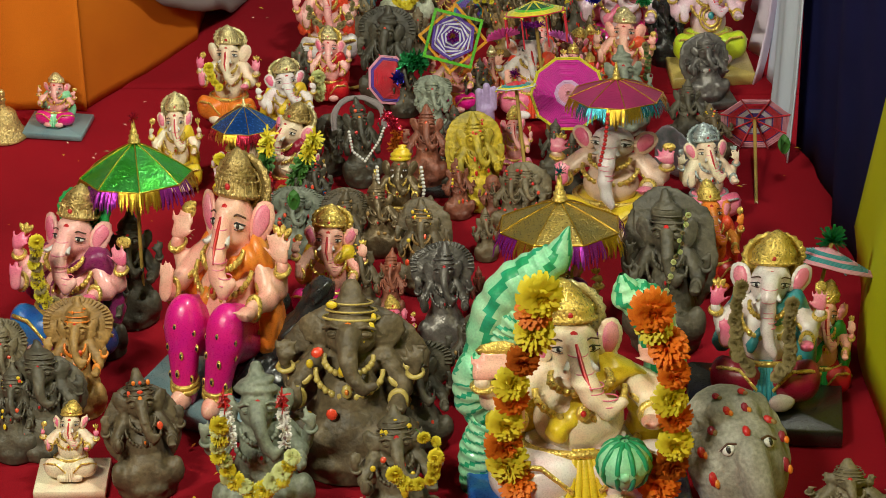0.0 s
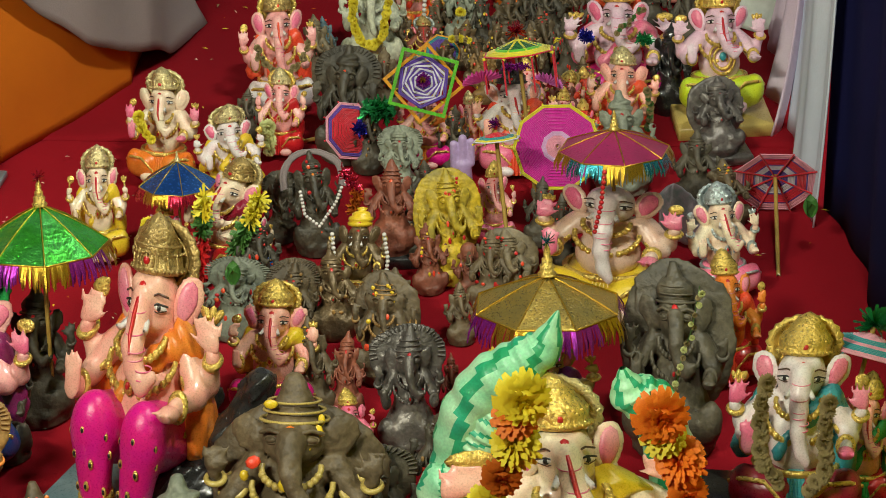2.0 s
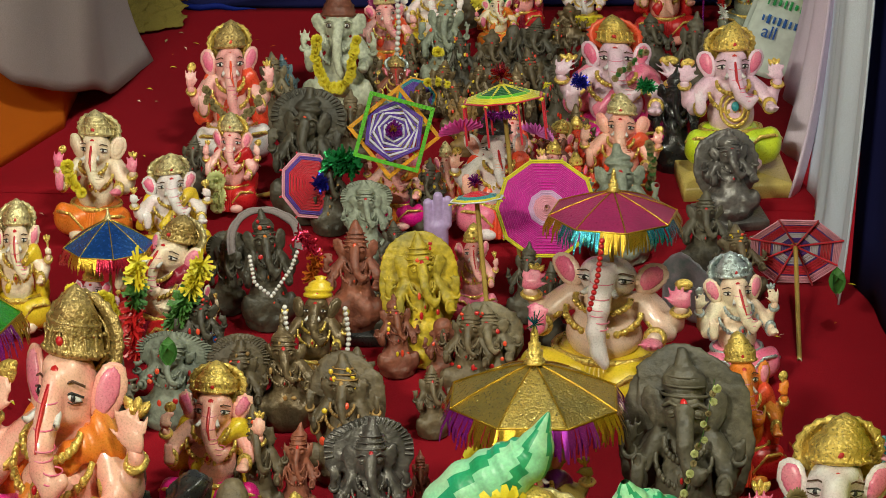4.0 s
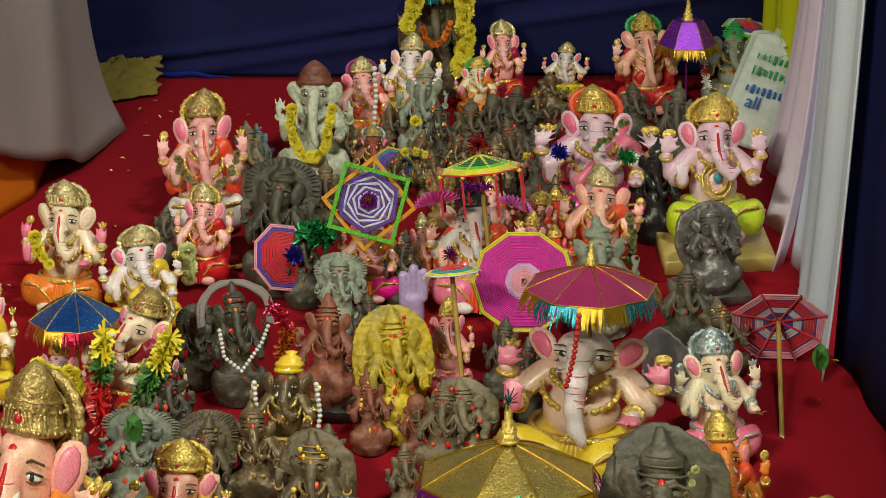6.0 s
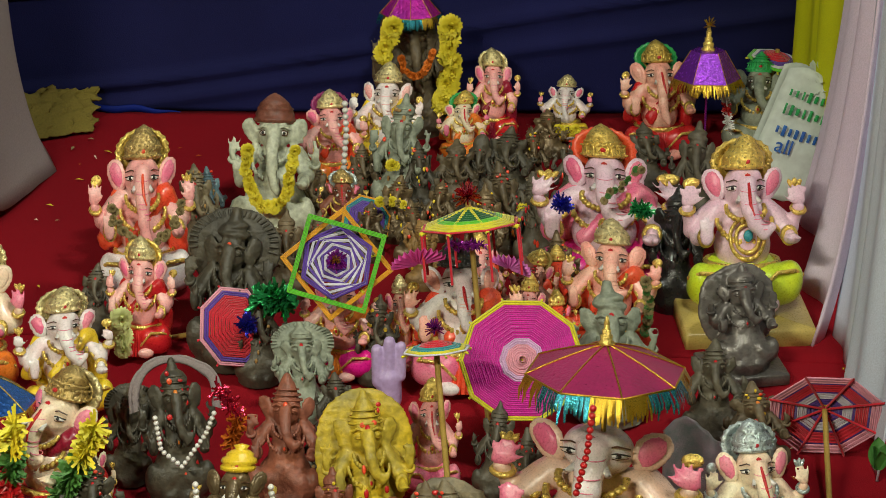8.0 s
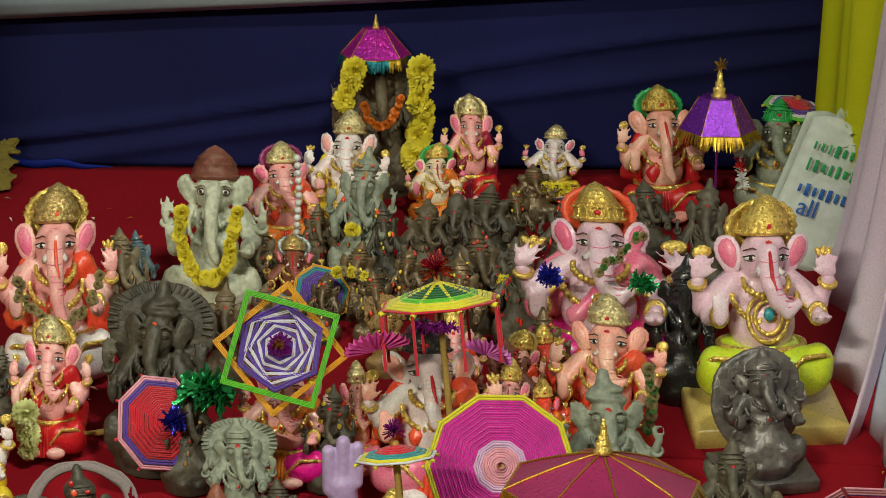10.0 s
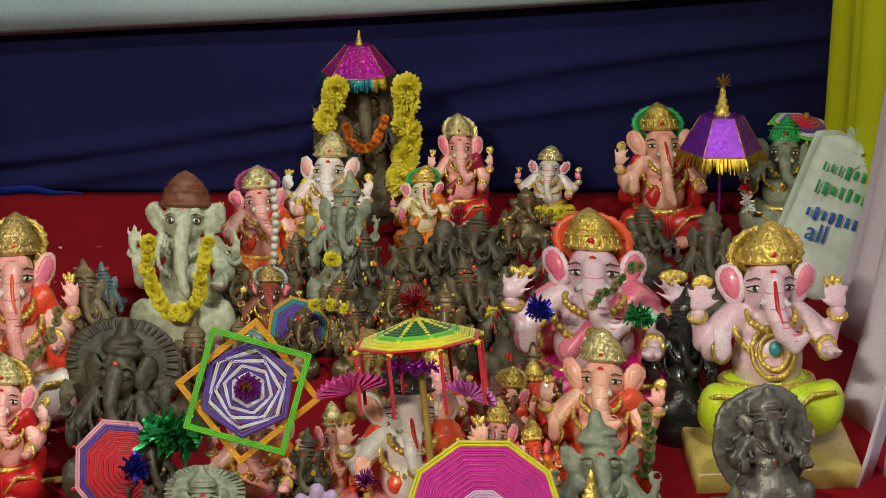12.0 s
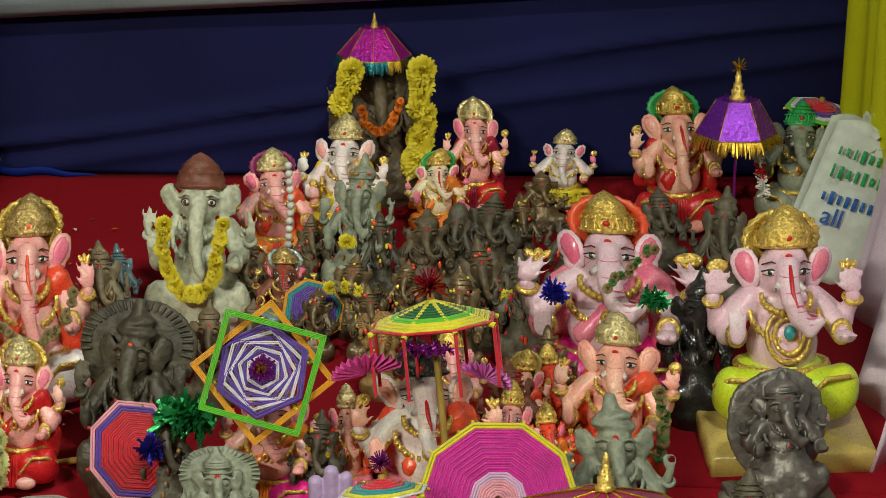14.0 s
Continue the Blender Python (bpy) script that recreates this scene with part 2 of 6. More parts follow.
# ---- sculpted bodies: soft unions of ellipsoids and tapered limbs ----
def nets(g, org, cell):
    """Surface nets: the zero surface of the grid g as quads."""
    s = g < 0
    nx, ny, nz = g.shape
    acc, cnt = np.zeros((nx - 1, ny - 1, nz - 1, 3)), np.zeros((nx - 1, ny - 1, nz - 1))
    for ax in range(3):
        o1, o2 = [a for a in range(3) if a != ax]
        for i in (0, 1):
            for j in (0, 1):
                lo = [None] * 3
                lo[ax], lo[o1], lo[o2] = slice(0, g.shape[ax] - 1), slice(i, g.shape[o1] - 1 + i), slice(j, g.shape[o2] - 1 + j)
                hi = list(lo)
                hi[ax] = slice(1, g.shape[ax])
                a, b = g[tuple(lo)], g[tuple(hi)]
                x = (a < 0) != (b < 0)
                t = np.where(x, a / np.where(x, a - b, 1), 0)
                acc[..., ax] += t
                acc[..., o1] += x * i
                acc[..., o2] += x * j
                cnt += x
    act = cnt > 0
    idx = np.full(act.shape, -1)
    idx[act] = np.arange(act.sum())
    v = (np.argwhere(act) + acc[act] / cnt[act][:, None]) * cell + org
    quads = []
    for ax in range(3):
        o1, o2 = (ax + 1) % 3, (ax + 2) % 3
        lo, hi = [slice(1, -1)] * 3, [slice(1, -1)] * 3
        lo[ax], hi[ax] = slice(0, -1), slice(1, None)
        x = s[tuple(lo)] != s[tuple(hi)]
        pos = np.argwhere(x)
        if len(pos) == 0:
            continue
        off = np.ones(3, int)
        off[ax] = 0
        pos = pos + off
        flip = s[tuple(lo)][x]
        e1, e2 = np.eye(3, dtype=int)[o1], np.eye(3, dtype=int)[o2]
        q = np.stack([idx[tuple((pos - d).T)] for d in (e1 + e2, e2, 0 * e1, e1)], 1)
        q[~flip] = q[~flip][:, ::-1]
        quads.append(q)
    return v, np.concatenate(quads)


def sculpt(prims, cell, k=0.03, rough=0.0, seed=0):
    """prims: ("e", centre, radii, turn) and ("c", a, b, ra, rb)."""
    lo, hi, items = [], [], []
    for p in prims:
        if p[0] == "e":
            c, r = np.array(p[1]), np.array(p[2])
            R = np.array(Euler([radians(q) for q in (p[3] if len(p) > 3 else (0, 0, 0))]).to_matrix())
            ext = np.sqrt((R ** 2) @ (r ** 2))
            lo.append(c - ext), hi.append(c + ext)
            items.append(("e", c, r, R))
        else:
            a, b, ra, rb = np.array(p[1]), np.array(p[2]), p[3], p[4]
            lo.append(np.minimum(a - ra, b - rb)), hi.append(np.maximum(a + ra, b + rb))
            items.append(("c", a, b, ra, rb))
    mg = k + 2.5 * cell + rough
    org = np.min(lo, 0) - mg
    n = np.ceil((np.max(hi, 0) + mg - org) / cell).astype(int) + 1
    g = np.full(tuple(n), 1.0)
    for it, l, h in zip(items, lo, hi):
        i0 = np.maximum(((l - mg - org) / cell).astype(int), 0)
        i1 = np.minimum(np.ceil((h + mg - org) / cell).astype(int) + 1, n)
        ax = [org[d] + np.arange(i0[d], i1[d]) * cell for d in range(3)]
        P = np.stack(np.meshgrid(*ax, indexing="ij"), -1)
        if it[0] == "e":
            q = (P - it[1]) @ it[3]
            k0 = np.linalg.norm(q / it[2], axis=-1)
            k1 = np.linalg.norm(q / it[2] ** 2, axis=-1) + 1e-6
            d = k0 * (k0 - 1) / k1
        else:
            _, a, b, ra, rb = it
            ab = b - a
            t = np.clip(((P - a) @ ab) / (ab @ ab + 1e-9), 0, 1)
            d = np.linalg.norm(P - a - t[..., None] * ab, axis=-1) - (ra + (rb - ra) * t)
        sl = tuple(slice(i0[x], i1[x]) for x in range(3))
        o = g[sl]
        hh = np.clip(0.5 + 0.5 * (o - d) / k, 0, 1)
        g[sl] = o + (d - o) * hh - k * hh * (1 - hh)
    if rough:
        rng = np.random.RandomState(seed)
        P = np.stack(np.meshgrid(*[org[d] + np.arange(n[d]) * cell for d in range(3)], indexing="ij"), -1)
        for fr, am in ((12, 0.45), (30, 0.4), (62, 0.4), (110, 0.35)):
            for _ in range(2):
                w = rng.normal(size=3)
                g += rough * am * np.sin(P @ (w / np.linalg.norm(w) * fr) + rng.rand() * 6)
    v, f = nets(g, org, cell)
    # even out the steps of the grid
    e = np.concatenate([f[:, [i, (i + 1) % 4]] for i in range(4)])
    e = np.concatenate([e, e[:, ::-1]])
    count = np.bincount(e[:, 0], minlength=len(v))[:, None]
    for pull in (0.55, -0.35, 0.55, -0.35):
        mean = np.stack([np.bincount(e[:, 0], v[e[:, 1], d], len(v)) for d in range(3)], 1) / np.maximum(count, 1)
        v = v + pull * (mean - v)
    return v, f


def mirror(prims):
    out = []
    for p in prims:
        out.append(p)
        if p[0] == "e":
            t = p[3] if len(p) > 3 else (0, 0, 0)
            out.append(("e", (-p[1][0], *p[1][1:]), p[2], (t[0], -t[1], -t[2])))
        else:
            out.append(("c", (-p[1][0], *p[1][1:]), (-p[2][0], *p[2][1:]), p[3], p[4]))
    return out


def trunk_line(side, length=1.0, straight=False):
    if straight:
        pts = [(0, -0.19, 0.84), (0, -0.25, 0.74), (0, -0.27, 0.62), (0.0, -0.28, 0.5), (0.02, -0.28, 0.41), (0.06, -0.29, 0.36)]
    else:
        pts = [(0, -0.19, 0.83), (0, -0.25, 0.74), (0.01, -0.275, 0.64), (0.04, -0.285, 0.55), (0.105, -0.29, 0.49), (0.165, -0.30, 0.525)]
    return [(x * side, y, 0.84 - (0.84 - z) * length) for x, y, z in pts]


CROWN = {
    "dome": [(0.16, 0.90), (0.185, 0.92), (0.185, 0.95), (0.17, 0.96), (0.178, 1.00), (0.18, 1.05), (0.16, 1.12), (0.12, 1.18), (0.125, 1.20), (0.09, 1.24), (0.075, 1.29), (0.03, 1.33), (0.004, 1.35)],
    "tall": [(0.16, 0.90), (0.18, 0.92), (0.18, 0.95), (0.165, 0.96), (0.165, 1.02), (0.15, 1.09), (0.155, 1.10), (0.125, 1.17), (0.13, 1.18), (0.09, 1.25), (0.05, 1.31), (0.004, 1.35)],
    "turban": [(0.15, 0.90), (0.19, 0.93), (0.2, 0.98), (0.17, 1.02), (0.2, 1.05), (0.19, 1.11), (0.15, 1.14), (0.15, 1.19), (0.1, 1.24), (0.06, 1.26), (0.09, 1.32), (0.004, 1.35)],
    "cone": [(0.17, 0.88), (0.18, 0.92), (0.15, 0.98), (0.15, 1.00), (0.12, 1.08), (0.12, 1.10), (0.09, 1.18), (0.085, 1.2), (0.05, 1.28), (0.004, 1.35)],
}

CROWN = {k: [(r * 1.02, 0.955 + (z - 0.90) * 0.8778) for r, z in p] for k, p in CROWN.items()}


def statue(name, label, x, y, W, H, cells=44, skin="peach", dhoti="magenta", crown="gold", shape="dome", ear="hotpink", palm=None, cloth=None, base=None, halo=None,
           side=1, straight=False, length=1.0, yaw=0, style="painted", tilak="red", z=0.0, spots=None, basesize=(1.0, 0.75), seed=1, props="gold", stripes=None, back=None, tilt=0, arc=None, bend=23, trunkm=None, cap=None, gem=None, hang=False, headk=1.0):
    """A seated, elephant-headed figure as one mesh. W, H: its width and height in metres."""
    B = Build()
    cell = 1.35 / cells
    clay = style != "painted"
    palm = palm or skin
    rs = random.Random(seed * 31 + 5)
    up, lo, wide = rs.uniform(-0.03, 0.04), rs.uniform(-0.03, 0.03), rs.uniform(-0.03, 0.015)
    nod, lean = rs.uniform(-7, 7), rs.uniform(0.9, 1.06)
    if hang:
        legs = mirror([("c", (0.12, -0.02, 0.27), (0.155, -0.30, 0.31), 0.15, 0.125), ("c", (0.155, -0.30, 0.31), (0.115, -0.36, 0.07), 0.12, 0.08)]) + [("e", (0, 0.04, 0.25), (0.28, 0.2, 0.15))]
    else:
        legs = mirror([("e", (0.20, -0.13, 0.17), (0.225, 0.18, 0.125), (0, 10, 25)), ("e", (0.32, -0.16, 0.20), (0.10, 0.12, 0.11))]) + [("e", (0, 0.04, 0.2), (0.28, 0.2, 0.17))]
    feet = mirror([("e", (0.115, -0.43, 0.045), (0.065, 0.11, 0.045), (0, 0, 6))] if hang else [("e", (0.13, -0.31, 0.10), (0.11, 0.06, 0.05), (0, 0, 20))])
    torso = [("e", (0, -0.01, 0.40), (0.205, 0.2, 0.19)), ("e", (0, 0.04, 0.60), (0.2, 0.13, 0.12))]
    hx = 0.42 + wide
    arms, palms, tops = [], [], []
    for sx in (-1, 1):
        du = up + rs.uniform(-0.025, 0.025)
        ex, hz = sx * (0.365 + wide), 0.66 + du
        arms += [("c", (sx * 0.19, 0.0, 0.64), (sx * 0.33, -0.06, 0.46), 0.075, 0.056), ("c", (sx * 0.33, -0.06, 0.46), (sx * 0.30, -0.26, 0.44 + lo), 0.054, 0.04),
                 ("c", (sx * 0.20, 0.06, 0.66), (ex, 0.03, 0.50), 0.07, 0.055), ("c", (ex, 0.03, 0.50), (sx * hx, -0.07, hz - 0.05), 0.053, 0.038)]
        # an open hand held up, and one resting on the knee
        palms += [("e", (sx * hx, -0.09, hz), (0.050, 0.026, 0.055), (12, 0, 0))]
        palms += [("c", (sx * hx + d, -0.10, hz + 0.03), (sx * hx + d * 1.5, -0.105, hz + 0.03 + l), 0.0155, 0.011) for d, l in ((-0.036, 0.075), (-0.012, 0.09), (0.012, 0.088), (0.036, 0.072))]
        palms += [("c", (sx * (hx - 0.045), -0.10, hz - 0.01), (sx * (hx - 0.085), -0.11, hz + 0.03), 0.016, 0.011)]
        tops.append((sx * hx, hz))
    palms += [("e", (0.30, -0.31, 0.43 + lo), (0.06, 0.07, 0.032)), ("c", (0.28, -0.35, 0.43 + lo), (0.25, -0.40, 0.44 + lo), 0.018, 0.012), ("c", (0.31, -0.36, 0.43 + lo), (0.30, -0.42, 0.44 + lo), 0.018, 0.012), ("c", (0.335, -0.35, 0.43 + lo), (0.345, -0.40, 0.44 + lo), 0.018, 0.012)]
    palms += [("e", (-0.31, -0.30, 0.46 + lo), (0.052, 0.026, 0.062))] + [("c", (-0.31 + d, -0.31, 0.50 + lo), (-0.31 + d * 1.35, -0.31, 0.50 + lo + l), 0.016, 0.011) for d, l in ((-0.036, 0.06), (-0.012, 0.078), (0.012, 0.075), (0.036, 0.055))]
    head = [("e", (0, -0.03, 0.82), (0.170, 0.165, 0.175)), ("e", (0.06, -0.12, 0.895), (0.07, 0.065, 0.06)), ("e", (-0.06, -0.12, 0.895), (0.07, 0.065, 0.06)), ("e", (0, -0.13, 0.76), (0.105, 0.09, 0.09))]
    tl = trunk_line(side, length, straight)
    rad = [0.084, 0.068, 0.056, 0.047, 0.039, 0.031]
    trunk = [("c", tl[i], tl[i + 1], rad[i], rad[i + 1]) for i in range(5)]
    ears = mirror([("e", (0.250, 0.0, 0.845), (0.098, 0.030, 0.135), (0, 24, 30)), ("e", (0.205, 0.0, 0.765), (0.060, 0.028, 0.085), (0, 14, 26))])
    inner = mirror([("e", (0.256, -0.022, 0.850), (0.068, 0.026, 0.100), (0, 24, 30)), ("e", (0.214, -0.022, 0.775), (0.036, 0.022, 0.062), (0, 14, 26))])
    k = 0.035
    if clay:
        body = legs + feet + torso + arms + palms + head + trunk + ears
        if shape == "bighead":
            body = [("e", (0, 0.04, 0.50), (0.46, 0.36, 0.52)), ("e", (0, 0.0, 0.84), (0.44, 0.30, 0.42)), ("e", (0, -0.20, 0.62), (0.30, 0.16, 0.34)), ("c", (0, -0.32, 0.48), (0.05, -0.42, 0.06), 0.16, 0.11)]
            body += mirror([("e", (0.40, 0.02, 0.58), (0.11, 0.10, 0.32), (0, 4, 10)), ("e", (0.13, -0.24, 0.86), (0.15, 0.10, 0.16))])
        if style == "plaque":
            body.append(("e", (0, 0.16, 0.68), (0.5, 0.07, 0.66)))
        if style == "round":
            body.append(("e", (0, 0.13, 0.9), (0.52, 0.06, 0.43)))
        if shape == "cone":
            body += [("c", (0, 0, 0.9), (0, 0.02, 1.27), 0.17, 0.05)]
        elif shape == "turban":
            body += [("e", (0, 0.0, 1.0), (0.2, 0.18, 0.09), (0, 8, 0)), ("e", (0, 0.01, 1.09), (0.17, 0.16, 0.08), (0, -8, 0)), ("c", (0, 0, 1.1), (0, 0.03, 1.3), 0.1, 0.05)]
        elif shape == "bighead":
            for sx in (-1, 1):
                B.add(ball((sx * 0.20, -0.325, 0.56), (0.062, 0.03, 0.034), 10, (0, sx * 8, sx * 24)), "eyewhite")
                B.add(ball((sx * 0.205, -0.345, 0.56), (0.026, 0.018, 0.026), 8), "black")
                B.add(tube([(sx * 0.12, -0.355, 0.585), (sx * 0.20, -0.345, 0.60), (sx * 0.28, -0.30, 0.57)], 0.009, 6), "brown")
                for i, (px, py, pz) in enumerate(((0.10, -0.335, 0.88), (0.30, -0.27, 0.74), (0.40, -0.16, 0.60), (0.14, -0.30, 1.06), (0.36, -0.2, 0.42))):
                    B.add(ball((sx * px, py, pz), (0.045, 0.02, 0.045), 7), ("red", "maroon")[(i + (sx > 0)) % 2])
                    B.add(ball((sx * px + 0.03, py - 0.008, pz - 0.03), (0.03, 0.016, 0.028), 6), ("orange", "ochre")[i % 2])
            B.add(ball((0.0, -0.37, 0.66), (0.04, 0.03, 0.05), 8), "red")
        elif shape == "head":
            body += [("e", (0, 0.02, 1.02), (0.24, 0.2, 0.3))]
        else:
            body += [("e", (0, 0.02, 1.02), (0.18, 0.16, 0.16)), ("c", (0, 0.02, 1.1), (0, 0.03, 1.3), 0.1, 0.04)]
        body += [("c", (0, 0.0, 0.03), (0, 0.02, 0.12), 0.36, 0.33)]
        if back:
            body.append(("e", (0, 0.16, 0.55), (0.46, 0.1, 0.5)))
        B.add(sculpt(body, cell, 0.014, 0.0065, seed), skin)
        for zz, rr in ((0.93, 0.185), (1.0, 0.165), (1.08, 0.14)):
            if shape in ("cone", "dome"):
                B.add(ring((0, 0.005, zz), rr, 0.012), stripes or skin)
        if style == "round":
            for i in range(26):
                a = math.pi * (i / 25) * 1.1 - 0.05 * math.pi
                B.add(tube([(0.41 * math.cos(a), 0.075, 0.9 + 0.33 * math.sin(a)), (0.50 * math.cos(a), 0.085, 0.9 + 0.41 * math.sin(a))], 0.014, 5), skin)
        if cap:
            v, f = lathe([(r * 1.22, z - 0.03) for r, z in CROWN["tall"]], 26, 0.04, 9)
            B.add((v, f), cap)
        necklace = skin
    else:
        B.add(sculpt(legs, cell, k), dhoti)
        B.add(sculpt(torso + arms + feet + ([] if trunkm else trunk + head), cell, k), skin)
        if trunkm:
            B.add(sculpt(trunk + head, cell, k), trunkm)
        B.add(sculpt(ears, cell, k), skin)
        B.add(sculpt(inner, cell, k), ear)
        B.add(sculpt(palms, cell, 0.015), palm)
        # a pleated sash hanging between the legs, a belt and hems
        for i in range(0 if hang else 5):
            u = (i - 2) * 0.03
            B.add(tube([(u * 0.6, -0.20, 0.30), (u, -0.27, 0.2), (u * 1.5, -0.32, 0.06)], [0.016, 0.02, 0.022], 6), cloth or dhoti)
        B.add(ring((0, 0.0, 0.285), 0.265, 0.02, (0, 0, 0), 26, 0.86), props)
        for sx in (() if hang else (-1, 1)):
            B.add(tube([(sx * 0.06, -0.30, 0.16), (sx * 0.2, -0.315, 0.27), (sx * 0.34, -0.27, 0.27), (sx * 0.42, -0.16, 0.22)], 0.012, 6), props)
        if cloth:
            drape = [("c", (0.22, 0.0, 0.68), (0.3, 0.04, 0.4), 0.085, 0.08), ("c", (0.22, -0.06, 0.69), (-0.12, -0.17, 0.38), 0.06, 0.05), ("e", (-0.2, 0.1, 0.5), (0.09, 0.09, 0.25)), ("e", (0.3, 0.07, 0.3), (0.09, 0.12, 0.15)), ("c", (-0.21, 0.04, 0.68), (-0.33, 0.08, 0.36), 0.075, 0.08)]
            B.add(sculpt(drape, cell, 0.04, 0.01, seed), cloth)
        necklace = props
    # folds of the cloth over the knees
    if not clay and hang:
        for sx in (-1, 1):
            for zz, rr in ((0.105, 0.088), (0.085, 0.092)):
                B.add(ring((sx * 0.119, -0.355, zz), rr, 0.012, (6, 0, 0), 18), necklace)
            for i in range(9):
                a, zz = (i % 3 - 1) * 1.05 + 0.35 * (i // 3 % 2), 0.13 + 0.085 * (i // 3) + 0.02 * (i % 2)
                t = (0.31 - zz) / 0.24
                r = 0.122 - 0.04 * t
                c = (sx * (0.155 - 0.04 * t) + r * math.sin(a), -0.30 - 0.06 * t - r * math.cos(a), zz)
                B.add(ball(c, (0.017, 0.012, 0.017), 8), props)
                B.add(ball((c[0], c[1] - 0.009, c[2]), (0.009, 0.007, 0.009), 6), "black")
    elif not clay:
        for sx in (-1, 1):
            for i in range(4):
                a = 0.10 + i * 0.07
                B.add(tube([(sx * a, -0.30 + 0.02 * i, 0.12), (sx * (a + 0.02), -0.28 + 0.03 * i, 0.2), (sx * (a + 0.04), -0.18, 0.275)], 0.010, 5), dhoti)
            B.add(ring((sx * 0.13, -0.255, 0.13), 0.062, 0.014, (70, 0, sx * 20), 14), necklace)
    # ornaments
    if crown and not clay:
        B.add(lathe(CROWN[shape], 30, 0.035, 10), crown)
        for zz, rr, n in ((0.985, 0.186, 22), (1.095, 0.176, 18)):
            for i in range(n):
                a = 2 * math.pi * i / n
                B.add(ball((rr * math.cos(a), rr * math.sin(a), zz), 0.014, 6), crown)
        B.add(ball((0, -0.17, 1.045), (0.026, 0.02, 0.03), 8), tilak or crown)
        B.add(ring((0, -0.165, 1.045), 0.05, 0.012, (90, 0, 0), 16, 1.2), crown)
        for i in range(7):
            a = math.pi * (i / 6 - 0.5) * 0.9
            B.add(tube([(0.172 * math.sin(a), -0.172 * math.cos(a), 1.0), (0.16 * math.sin(a), -0.165 * math.cos(a), 1.09), (0.12 * math.sin(a), -0.14 * math.cos(a), 1.16)], [0.011, 0.010, 0.004], 6), crown)
        for zz, rr in ((1.14, 0.15), (1.205, 0.115), (1.25, 0.085)):
            B.add(ring((0, 0, zz), rr, 0.011, (0, 0, 0), 20), crown)
    if halo:
        hr = 0.27 if not clay else 0.33
        disc, f = lathe([(0.02, 0.0), (hr * 0.75, 0.0), (hr * 0.78, 0.02), (hr * 0.97, 0.02), (hr, 0.0), (hr * 0.97, -0.02), (hr * 0.5, -0.02), (0.02, -0.02)], 40, 0.03, 20)
        disc = disc[:, [0, 2, 1]] * (1, -1, 1) + (0, 0.11, 1.04)
        B.add((disc, [q[::-1] for q in f]), halo)
        B.add(ring((0, 0.105, 1.04), hr * 0.62, 0.014, (90, 0, 0), 28), crown or skin)
    if style == "painted" or tilak:
        for sx in (-1, 1):
            if not clay:
                B.add(ball((sx * 0.112, -0.160, 0.805), (0.052, 0.022, 0.019), 10, (0, sx * 10, sx * 32)), "eyewhite")
                B.add(ball((sx * 0.113, -0.177, 0.805), (0.019, 0.011, 0.018), 8), "black")
                B.add(tube([(sx * 0.062, -0.192, 0.808), (sx * 0.11, -0.189, 0.826), (sx * 0.165, -0.135, 0.812)], 0.0055, 5), "black")
                B.add(tube([(sx * 0.06, -0.198, 0.852), (sx * 0.11, -0.185, 0.873), (sx * 0.165, -0.13, 0.855)], 0.006, 5), "brown")
                B.add(tube([(sx * 0.07, -0.19, 0.790), (sx * 0.112, -0.186, 0.783), (sx * 0.16, -0.14, 0.795)], 0.0035, 5), "brown")
                B.add(tube([(sx * 0.06, -0.24, 0.74), (sx * 0.09, -0.30, 0.70), (sx * 0.1, -0.34, 0.71)], [0.022, 0.018, 0.006], 6), "eyewhite")
        if tilak:
            B.add(ball((0, -0.222, 0.890), (0.032, 0.014, 0.040), 8, (-32, 0, 0)), tilak)
            if seed % 2 and not clay:
                B.add(tube([(0, -0.252, 0.850), (0.003, -0.318, 0.77), (0.008 * side, -0.338, 0.68), (0.03 * side, -0.338, 0.60)], [0.018, 0.016, 0.013, 0.005], 6), tilak)
    jn = stripes or necklace
    if clay and shape != "bighead":
        # modelled eyelids and brows
        for sx in (-1, 1):
            B.add(ball((sx * 0.108, -0.168, 0.825), (0.044, 0.026, 0.022), 8, (0, sx * 10, sx * 32)), "eyewhite" if skin == "sage" else skin)
            B.add(tube([(sx * 0.05, -0.21, 0.872), (sx * 0.11, -0.195, 0.892), (sx * 0.17, -0.13, 0.862)], 0.014, 6), skin)
            B.add(ring((sx * 0.108, -0.172, 0.825), 0.044, 0.010, (90, 0, sx * 32), 12, 0.5), "brown" if skin == "sage" else skin)
            if skin == "sage":
                B.add(ball((sx * 0.113, -0.190, 0.825), (0.017, 0.010, 0.0165), 8), "black")
    if gem:
        for rr in (0.085, 0.125):
            B.add(ring((0, -0.215 + 0.3 * (rr - 0.085), 0.455), rr, 0.014, (84, 0, 0), 24), props)
        B.add(ball((0, -0.245, 0.47), (0.036, 0.022, 0.036), 10), gem)
    if shape != "bighead":
        for rr, dz in ((0.14, 0.0), (0.19, -0.10)):
            p = [(rr * math.sin(a) * 1.05, -0.15 - 0.07 * math.cos(a) - dz * 0.4, 0.66 + dz - rr * 0.7 * math.cos(a)) for a in np.linspace(-1.7, 1.7, 15)]
            B.add(tube(p, 0.017, 6), jn)
            for q in p[2:-2]:
                B.add(ball((q[0], q[1] - 0.01, q[2]), 0.022, 6), jn)
        B.add(ball((0, -0.232, 0.47), (0.035, 0.018, 0.04), 8), jn)
